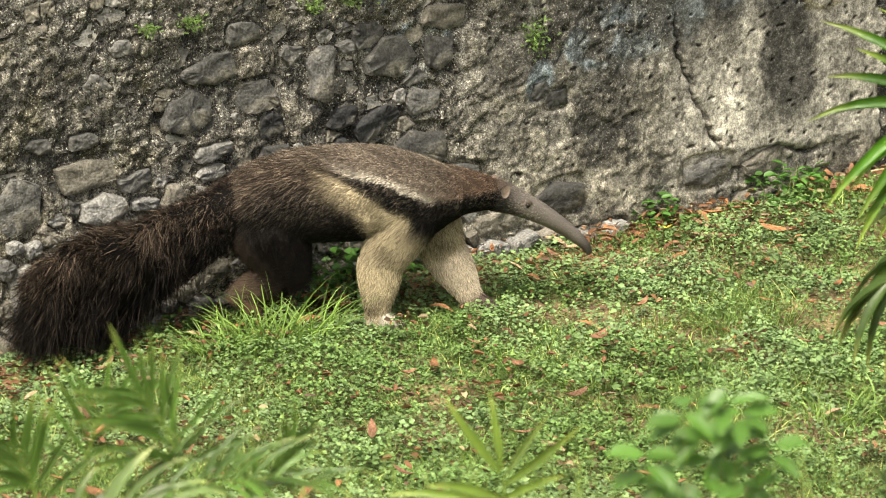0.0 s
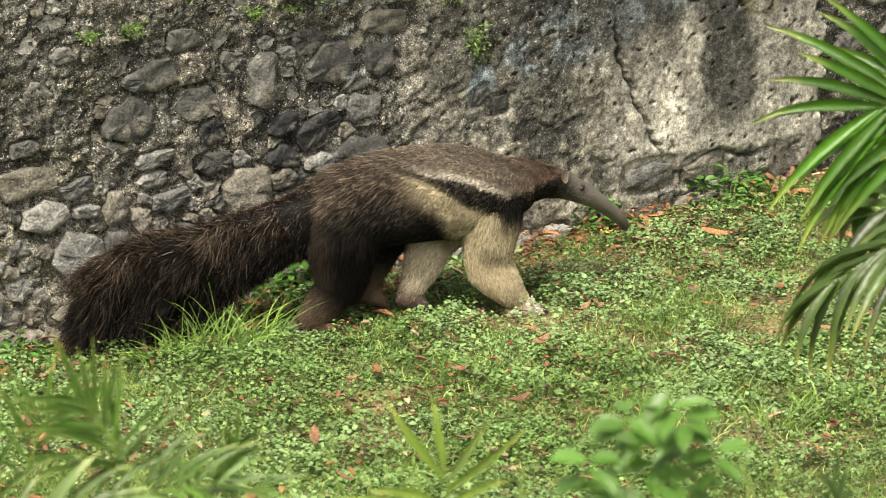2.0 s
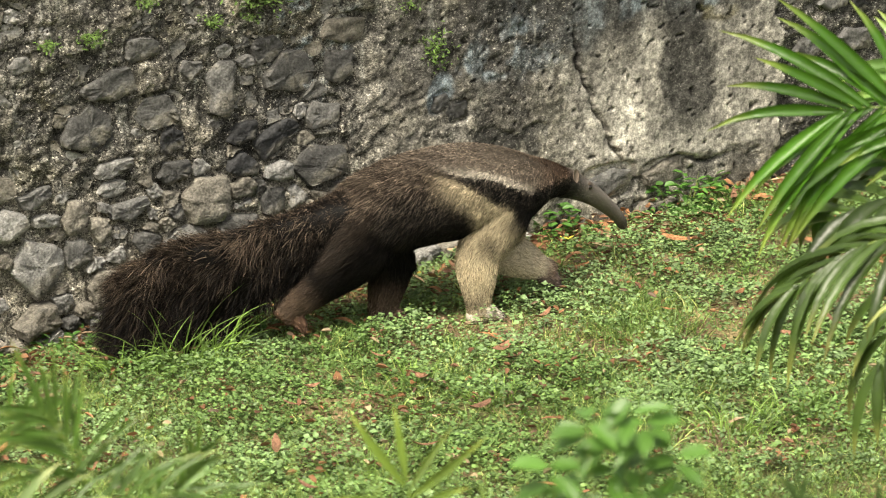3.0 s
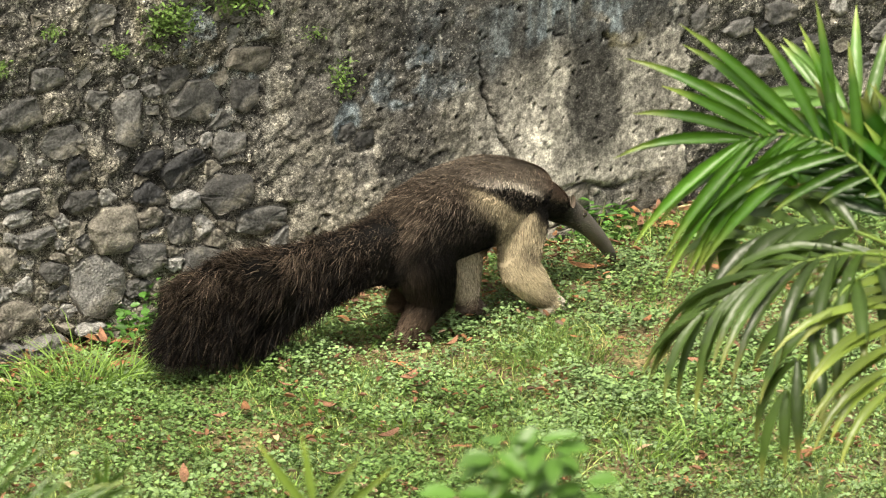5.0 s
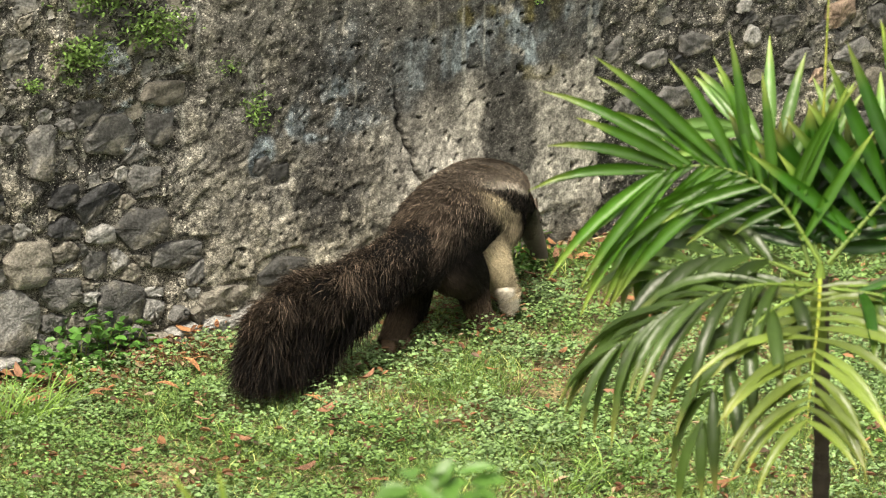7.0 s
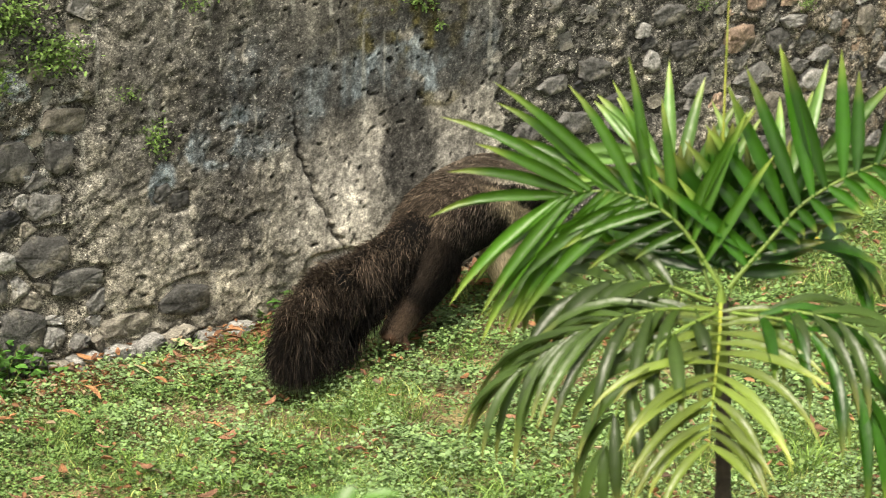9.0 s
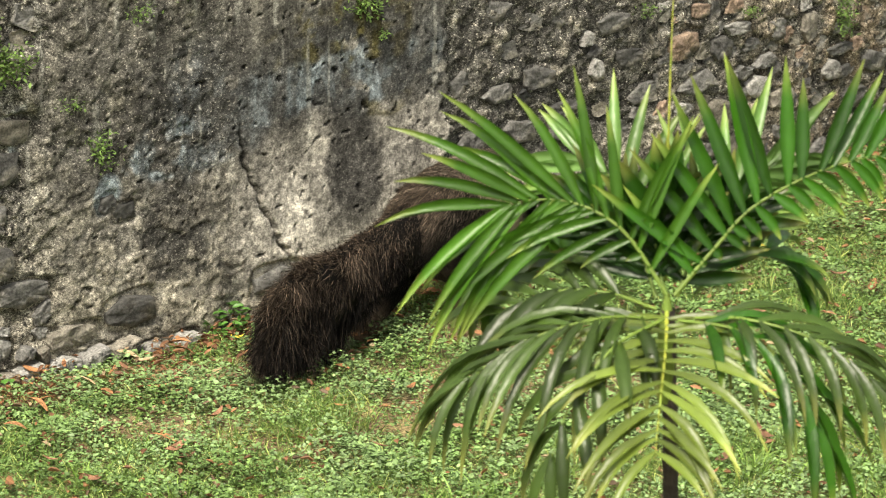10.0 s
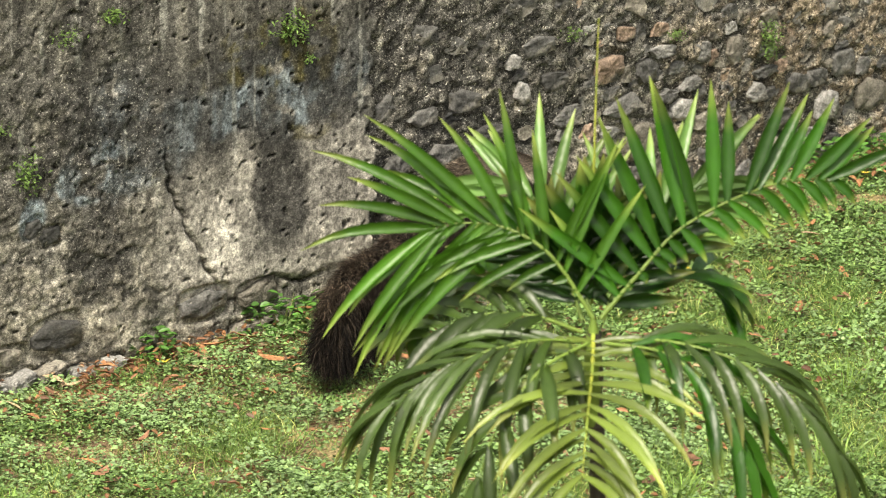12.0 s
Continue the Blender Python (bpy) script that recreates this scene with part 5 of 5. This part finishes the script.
def build_palm():
    palm = thing("palm_tree", None, None, "young feather palm with glossy arching green fronds on the lawn", "palm")
    palm.matrix_basis = pose(1.85, 11.25, 1.55, 0, 0, -7)
    rows, V = 40, []
    for i in range(rows):
        f = i / (rows - 1)
        r = 0.02 + 0.022 * (1 - f) ** 2 + 0.004 * (i % 4 == 0)
        for k in range(14):
            a = 2 * math.pi * k / 14
            V.append((r * math.cos(a) + 0.02 * math.sin(f * 3), r * math.sin(a), -1.62 + 1.6 * f))
    thing("trunk", mesh_from("trunk", np.array(V), grid_faces(rows, 14, True)), M_TRUNK, parent=palm)
    deep, mid, lime, grey, pale = (0.024, 0.09, 0.006), (0.038, 0.108, 0.009), (0.10, 0.142, 0.024), (0.034, 0.062, 0.012), (0.085, 0.17, 0.04)
    frond(palm, [(0, 0, 0.02), (-0.12, 0.05, 0.19), (-0.25, 0.09, 0.262), (-0.38, 0.11, 0.27), (-0.48, 0.1, 0.25)], (0, -1, 0.3), 15, 0.53, 0.039, 0.6, mid, 1, up_droop=0.4, spread=58, lift=0.12, above=(0.8, 0.9))
    frond(palm, [(0.02, 0, 0.02), (0.13, 0.05, 0.14), (0.24, 0.1, 0.25), (0.40, 0.15, 0.33), (0.56, 0.2, 0.37), (0.70, 0.2, 0.375)], (0, -1, 0.3), 17, 0.36, 0.044, 0.7, deep, 2, up_droop=0.04, spread=84, lift=0.08, below=0.42, above=(1.15, 0.9))
    frond(palm, [(0, 0, -0.02), (-0.01, -0.2, -0.065), (-0.03, -0.4, -0.15), (-0.05, -0.56, -0.27)], (0, -0.35, 1), 14, 0.38, 0.037, 0.95, lime, 3, spread=78, lift=0.3, skin=M_RACHIS, label="olive frond with a yellow midrib")
    frond(palm, [(0.05, -0.05, -0.03), (0.22, -0.15, 0.0), (0.42, -0.2, -0.05), (0.58, -0.25, -0.165), (0.70, -0.25, -0.32)], (0.2, -0.3, 1), 11, 0.38, 0.04, 1.7, grey, 4, lift=0.0, spread=44)
    frond(palm, [(-0.03, -0.05, -0.03), (-0.2, -0.15, 0.0), (-0.4, -0.2, -0.05), (-0.58, -0.22, -0.17)], (-0.2, -0.3, 1), 13, 0.44, 0.04, 1.8, grey, 5, lift=0.0, spread=48)
    # Back fronds: sky gleam on the leaves put into a paler green.
    frond(palm, [(-0.02, 0.1, 0.03), (-0.05, 0.22, 0.14), (-0.13, 0.36, 0.24), (-0.24, 0.45, 0.30)], (-0.3, -0.9, 0.3), 8, 0.36, 0.042, 0.3, pale, 6, spread=62, lift=0.05, start=0.3)
    frond(palm, [(0.02, 0.1, 0.03), (0.1, 0.22, 0.14), (0.22, 0.36, 0.24), (0.36, 0.45, 0.30)], (0.2, -0.9, 0.3), 8, 0.36, 0.042, 0.3, pale, 7, spread=50, lift=0.05, start=0.3)
    frond(palm, [(-0.05, 0.1, -0.05), (-0.25, 0.2, 0.05), (-0.38, 0.28, 0.05), (-0.46, 0.3, -0.02)], (0, -0.4, 1), 6, 0.34, 0.06, 1.9, mid, 9, start=0.3)
    frond(palm, [(0.08, 0.1, -0.01), (0.2, 0.2, 0.07), (0.32, 0.28, 0.05), (0.4, 0.3, -0.03)], (0, -0.4, 1), 6, 0.26, 0.052, 1.3, deep, 10, start=0.3)
    frond(palm, [(-0.02, -0.1, -0.02), (-0.16, -0.26, -0.05), (-0.28, -0.38, -0.18), (-0.34, -0.44, -0.34)], (-0.3, -0.4, 1), 6, 0.34, 0.044, 1.7, grey, 12, lift=0.05, spread=50)
    frond(palm, [(0.03, -0.1, -0.02), (0.2, -0.2, -0.02), (0.34, -0.28, -0.12), (0.42, -0.32, -0.27)], (0.3, -0.4, 1), 7, 0.42, 0.044, 1.9, deep, 13, lift=0.05, spread=48)
    frond(palm, [(-0.03, 0.0, -0.02), (-0.18, 0.0, 0.03), (-0.34, 0.02, 0.02), (-0.48, 0.02, -0.06)], (0, -0.5, 1), 7, 0.34, 0.048, 1.3, grey, 16, start=0.2, spread=55)
    # Innermost fronds: shade at the heart of the crown put into darker leaf colour.
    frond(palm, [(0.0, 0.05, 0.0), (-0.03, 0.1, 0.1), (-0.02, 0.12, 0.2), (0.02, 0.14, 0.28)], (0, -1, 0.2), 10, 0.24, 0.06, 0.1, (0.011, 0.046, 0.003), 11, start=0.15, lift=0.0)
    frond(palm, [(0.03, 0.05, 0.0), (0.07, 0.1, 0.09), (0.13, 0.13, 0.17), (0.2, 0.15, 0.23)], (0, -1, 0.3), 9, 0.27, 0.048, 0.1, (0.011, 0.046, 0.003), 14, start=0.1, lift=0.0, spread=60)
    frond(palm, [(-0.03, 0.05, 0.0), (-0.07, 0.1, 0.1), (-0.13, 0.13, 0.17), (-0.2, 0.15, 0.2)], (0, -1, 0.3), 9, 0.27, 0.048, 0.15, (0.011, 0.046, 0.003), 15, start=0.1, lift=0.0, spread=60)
    V = [(r * math.cos(2 * math.pi * k / 12), r * math.sin(2 * math.pi * k / 12), z) for z, r in ((-0.3, 0.024), (-0.2, 0.028), (-0.1, 0.026), (-0.03, 0.018), (0.02, 0.008)) for k in range(12)]
    thing("crownshaft", mesh_from("crownshaft", np.array(V), grid_faces(5, 12, True)), M_STALK, parent=palm)
    spear = np.array([(x * (1 - 0.75 * f) + 0.012 * f * f, y * (1 - 0.75 * f) + 0.14 + 0.06 * f, 0.02 + 0.83 * f) for f in np.linspace(0, 1, 14) for x, y in
                      [(0.006 * math.cos(a), 0.006 * math.sin(a)) for a in np.linspace(0, 2 * math.pi, 7, endpoint=False)]])
    thing("spear_leaf", mesh_from("spear_leaf", spear, grid_faces(14, 7, True)), M_RACHIS, "unopened yellow-green spear leaf", parent=palm)


build_palm()


def bank_z(x, y):
    return float(ground_z(x, y))


def build_foreground():
    """Plants on the bank, close before the camera."""
    rng = np.random.RandomState(31)

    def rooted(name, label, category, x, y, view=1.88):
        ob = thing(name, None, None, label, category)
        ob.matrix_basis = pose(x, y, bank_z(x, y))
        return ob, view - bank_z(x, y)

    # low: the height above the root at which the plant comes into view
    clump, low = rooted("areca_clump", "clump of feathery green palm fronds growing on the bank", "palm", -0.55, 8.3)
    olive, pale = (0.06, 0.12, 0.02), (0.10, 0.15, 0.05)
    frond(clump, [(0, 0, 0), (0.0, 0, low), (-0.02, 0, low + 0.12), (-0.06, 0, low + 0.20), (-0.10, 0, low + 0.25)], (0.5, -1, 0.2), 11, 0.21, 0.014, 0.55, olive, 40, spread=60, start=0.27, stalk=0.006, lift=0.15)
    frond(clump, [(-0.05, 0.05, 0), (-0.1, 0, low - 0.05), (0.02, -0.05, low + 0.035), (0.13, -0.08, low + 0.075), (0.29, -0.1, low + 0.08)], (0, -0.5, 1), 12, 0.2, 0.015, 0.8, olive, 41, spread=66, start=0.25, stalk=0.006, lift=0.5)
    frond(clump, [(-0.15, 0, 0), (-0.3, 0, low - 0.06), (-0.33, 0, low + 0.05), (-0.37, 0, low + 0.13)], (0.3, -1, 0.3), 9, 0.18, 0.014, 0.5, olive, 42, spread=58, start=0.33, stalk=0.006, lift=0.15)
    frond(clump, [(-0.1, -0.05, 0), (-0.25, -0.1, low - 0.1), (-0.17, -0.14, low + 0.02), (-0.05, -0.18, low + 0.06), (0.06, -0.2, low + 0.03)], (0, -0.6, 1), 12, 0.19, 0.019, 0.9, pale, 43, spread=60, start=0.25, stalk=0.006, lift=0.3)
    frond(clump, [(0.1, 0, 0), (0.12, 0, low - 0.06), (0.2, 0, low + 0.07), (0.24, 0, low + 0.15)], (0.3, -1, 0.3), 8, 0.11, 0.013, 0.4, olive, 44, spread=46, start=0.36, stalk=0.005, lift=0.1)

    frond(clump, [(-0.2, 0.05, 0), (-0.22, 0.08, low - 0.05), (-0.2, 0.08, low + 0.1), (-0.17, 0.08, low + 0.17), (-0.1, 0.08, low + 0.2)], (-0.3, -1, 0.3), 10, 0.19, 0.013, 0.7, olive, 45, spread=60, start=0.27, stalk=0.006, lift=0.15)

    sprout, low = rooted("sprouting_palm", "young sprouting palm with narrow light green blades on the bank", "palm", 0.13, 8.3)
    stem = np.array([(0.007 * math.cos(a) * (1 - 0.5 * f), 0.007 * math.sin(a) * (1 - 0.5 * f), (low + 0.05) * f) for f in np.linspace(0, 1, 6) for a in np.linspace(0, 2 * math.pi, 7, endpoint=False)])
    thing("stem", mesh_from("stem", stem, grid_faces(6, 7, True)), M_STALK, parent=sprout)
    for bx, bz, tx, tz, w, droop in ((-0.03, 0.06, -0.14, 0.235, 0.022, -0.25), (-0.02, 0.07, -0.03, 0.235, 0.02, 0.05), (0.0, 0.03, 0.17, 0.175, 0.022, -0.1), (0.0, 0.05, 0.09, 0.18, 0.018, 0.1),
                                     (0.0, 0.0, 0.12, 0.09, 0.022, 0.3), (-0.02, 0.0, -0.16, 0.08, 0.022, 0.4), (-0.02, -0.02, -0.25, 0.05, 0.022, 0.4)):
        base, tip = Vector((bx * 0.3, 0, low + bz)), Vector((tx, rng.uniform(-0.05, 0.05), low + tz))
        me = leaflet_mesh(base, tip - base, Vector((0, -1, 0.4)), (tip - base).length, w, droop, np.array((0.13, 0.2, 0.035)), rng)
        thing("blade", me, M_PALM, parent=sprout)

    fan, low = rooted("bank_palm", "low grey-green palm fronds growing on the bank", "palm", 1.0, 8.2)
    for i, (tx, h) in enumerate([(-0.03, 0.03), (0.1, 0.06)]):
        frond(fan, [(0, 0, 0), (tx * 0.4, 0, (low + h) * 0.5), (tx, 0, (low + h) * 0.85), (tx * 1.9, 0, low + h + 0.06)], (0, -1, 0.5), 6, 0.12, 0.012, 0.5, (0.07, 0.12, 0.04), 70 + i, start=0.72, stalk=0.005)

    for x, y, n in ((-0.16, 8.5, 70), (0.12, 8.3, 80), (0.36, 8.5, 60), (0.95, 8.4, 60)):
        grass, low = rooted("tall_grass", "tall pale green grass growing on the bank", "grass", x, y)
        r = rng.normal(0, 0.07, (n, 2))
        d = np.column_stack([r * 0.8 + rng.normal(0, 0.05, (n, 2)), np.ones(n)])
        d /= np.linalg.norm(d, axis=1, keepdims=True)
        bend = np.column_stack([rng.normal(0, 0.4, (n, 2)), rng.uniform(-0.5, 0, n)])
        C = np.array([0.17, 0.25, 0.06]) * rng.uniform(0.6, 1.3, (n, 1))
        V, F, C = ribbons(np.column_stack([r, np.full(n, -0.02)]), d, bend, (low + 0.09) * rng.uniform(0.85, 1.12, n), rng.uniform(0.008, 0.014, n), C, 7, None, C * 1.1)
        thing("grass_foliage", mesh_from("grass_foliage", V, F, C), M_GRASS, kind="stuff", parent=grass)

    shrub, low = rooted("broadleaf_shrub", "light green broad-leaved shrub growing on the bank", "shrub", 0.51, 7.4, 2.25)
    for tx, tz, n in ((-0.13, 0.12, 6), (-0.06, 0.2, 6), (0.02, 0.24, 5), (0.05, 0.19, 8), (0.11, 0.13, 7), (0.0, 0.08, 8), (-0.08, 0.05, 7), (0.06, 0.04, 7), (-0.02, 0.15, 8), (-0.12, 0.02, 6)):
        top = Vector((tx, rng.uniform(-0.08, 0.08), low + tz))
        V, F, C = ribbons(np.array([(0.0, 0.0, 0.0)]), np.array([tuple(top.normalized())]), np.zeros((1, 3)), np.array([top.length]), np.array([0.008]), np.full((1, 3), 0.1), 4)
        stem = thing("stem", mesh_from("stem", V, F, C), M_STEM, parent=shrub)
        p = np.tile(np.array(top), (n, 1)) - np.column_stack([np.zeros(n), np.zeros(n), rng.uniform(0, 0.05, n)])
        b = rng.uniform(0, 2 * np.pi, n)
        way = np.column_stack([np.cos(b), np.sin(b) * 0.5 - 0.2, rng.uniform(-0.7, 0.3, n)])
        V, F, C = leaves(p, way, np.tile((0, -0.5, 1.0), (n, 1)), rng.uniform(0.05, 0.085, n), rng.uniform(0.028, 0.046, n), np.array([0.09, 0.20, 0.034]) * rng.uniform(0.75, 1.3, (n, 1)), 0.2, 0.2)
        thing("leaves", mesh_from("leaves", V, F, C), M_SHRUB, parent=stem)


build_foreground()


# ---- stones of the wall ----
def clip_poly(poly, nx, ny, c):
    """The part of a polygon where nx * x + ny * y <= c."""
    out = []
    for i, p in enumerate(poly):
        q = poly[(i + 1) % len(poly)]
        dp, dq = nx * p[0] + ny * p[1] - c, nx * q[0] + ny * q[1] - c
        if dp <= 0:
            out.append(p)
        if dp * dq < 0:
            f = dp / (dp - dq)
            out.append((p[0] + f * (q[0] - p[0]), p[1] + f * (q[1] - p[1])))
    return out


def stone_mesh(poly, cu, cv, proud, rng):
    """One stone: its outline rounded, sides that go back into the wall, a worn rim and an uneven face."""
    pts = [np.array(p) for p in poly]
    cut = []
    for i, p in enumerate(pts):
        q = pts[(i + 1) % len(pts)]
        k = rng.uniform(0.03, 0.09)
        off = np.array([q[1] - p[1], p[0] - q[0]]) * rng.uniform(-0.07, 0.05)
        cut += [p + (q - p) * k, (p + q) / 2 + off, p + (q - p) * (1 - k)]
    pts = np.array(cut)
    c = pts.mean(0)
    size = np.sqrt(np.abs(pts - c).max())
    tip = rng.uniform(-0.12, 0.12, 2)
    rings = []
    for shrink, depth in ((1.0, -0.05), (0.985, proud * 0.55), (0.94, proud * 1.0), (0.55, proud * 1.0)):
        r = c + (pts - c) * shrink
        d = depth + (r - c) @ tip * (depth > 0) + (rng.normal(0, 0.004, len(r)) if depth > 0 else 0)
        rings.append(np.column_stack([cu - r[:, 0], np.broadcast_to(d, len(r)), r[:, 1] - cv]))
    n = len(pts)
    V = np.vstack(rings + [np.array([[cu - c[0], proud * 1.03, c[1] - cv]])])
    F = []
    for k in range(3):
        for i in range(n):
            j = (i + 1) % n
            F.append((k * n + i, k * n + j, (k + 1) * n + j, (k + 1) * n + i))
    F += [(3 * n + i, 3 * n + (i + 1) % n, 4 * n) for i in range(n)]
    me = mesh_from("stone", V, F)
    me.polygons.foreach_set("use_smooth", np.arange(len(F)) >= 2 * n)
    return me


def build_stones():
    rng = np.random.RandomState(11)
    seeds = [(u, v, w, h, tilt, tone, True) for u, v, w, h, tilt, tone in STONES]
    tries = 0
    while tries < 9000:
        tries += 1
        left = rng.rand() < 0.5
        if left:
            u, v = rng.uniform(-0.4, 2.0), rng.uniform(-0.02, 1.42)
        else:
            u, v = rng.uniform(BEND + 0.06, 7.9), rng.uniform(0.0, 1.25)
        w = rng.uniform(0.06, 0.14) * (1.0 if rng.rand() < 0.75 else 1.6)
        h = w * rng.uniform(0.5, 0.85)
        if left and u > 1.75 and v > 0.35 and not v > 1.05:
            continue
        if left and u < 1.05 and v > 0.58 and rng.rand() < 0.8:
            continue
        if not left and u < 5.2 and rng.rand() < 0.8:
            continue
        if all(math.hypot((u - s[0]) / (0.40 * (w + s[2])), (v - s[1]) / (0.44 * (h + s[3]))) > 1 for s in seeds):
            high = v > 0.55
            if left:
                tone = rng.choice([1, 2, 3, 4], p=[0.35, 0.3, 0.25, 0.1] if high else [0.1, 0.25, 0.35, 0.3])
            elif u < 5.0:
                tone = rng.choice([0, 1, 2, 3], p=[0.2, 0.4, 0.25, 0.15])
            else:
                tone = rng.choice([1, 2, 3, 4, 5], p=[0.2, 0.3, 0.3, 0.12, 0.08])
            seeds.append((u, v, w, h, rng.uniform(-12, 12), int(tone), False))
    count = {}
    for i, (u, v, w, h, tilt, tone, known) in enumerate(seeds):
        a = radians(tilt)
        m = rng.randint(5, 8) if known else rng.randint(4, 8)
        big = 1.0 if known else 1.3
        poly = []
        for k in range(m):
            t = 2 * math.pi * (k + 0.5 + rng.uniform(-0.26, 0.26)) / m
            r = 1.0 / max(abs(math.cos(t)), abs(math.sin(t))) ** (0.95 if known else 0.75) * (rng.uniform(0.93, 1.06) if known else rng.uniform(0.84, 1.08))
            x, y = r * math.cos(t) * w / 2 * big, r * math.sin(t) * h / 2 * big
            poly.append((u + x * math.cos(a) - y * math.sin(a), v + x * math.sin(a) + y * math.cos(a)))
        for j, s in enumerate(seeds):
            if j != i and abs(s[0] - u) < 0.5 and abs(s[1] - v) < 0.4:
                dx, dy = s[0] - u, s[1] - v
                d = math.hypot(dx, dy)
                mine, other = (w + h), (s[2] + s[3])
                if known != s[6]:
                    mine, other = (3.0, 1.0) if known else (1.0, 3.0)
                poly = clip_poly(poly, dx / d, dy / d, (dx * u + dy * v) / d + d * mine / (mine + other) - 0.003)
        if len(poly) < 3:
            continue
        xs = [p[0] for p in poly]
        if max(xs) - min(xs) < 0.025:
            continue
        parent = wall_a if u < BEND else wall_b
        if count.get(parent.name, 0) >= 300:
            continue
        count[parent.name] = count.get(parent.name, 0) + 1
        if known:
            proud = rng.uniform(0.014, 0.03) if v < 0.5 else rng.uniform(0.008, 0.02)
        else:
            proud = rng.uniform(-0.008, 0.012) if u > BEND else rng.uniform(0.004, 0.02) if v < 0.55 else rng.uniform(-0.01, 0.007)
        if 2.0 < u < BEND:
            proud += 0.02
        if v < 0.1 and u < BEND:
            proud += 0.045
            v += 0.02
        o, u0, along, normal = wall_frame(u)
        ob = thing("stone", stone_mesh(poly, u, v, proud, rng), M_STONES[tone], parent=parent)
        ob.matrix_basis = Matrix.Translation(wall_point(u, v)) @ Matrix((-along, normal, (0, 0, 1))).transposed().to_4x4()


build_stones()


motions()
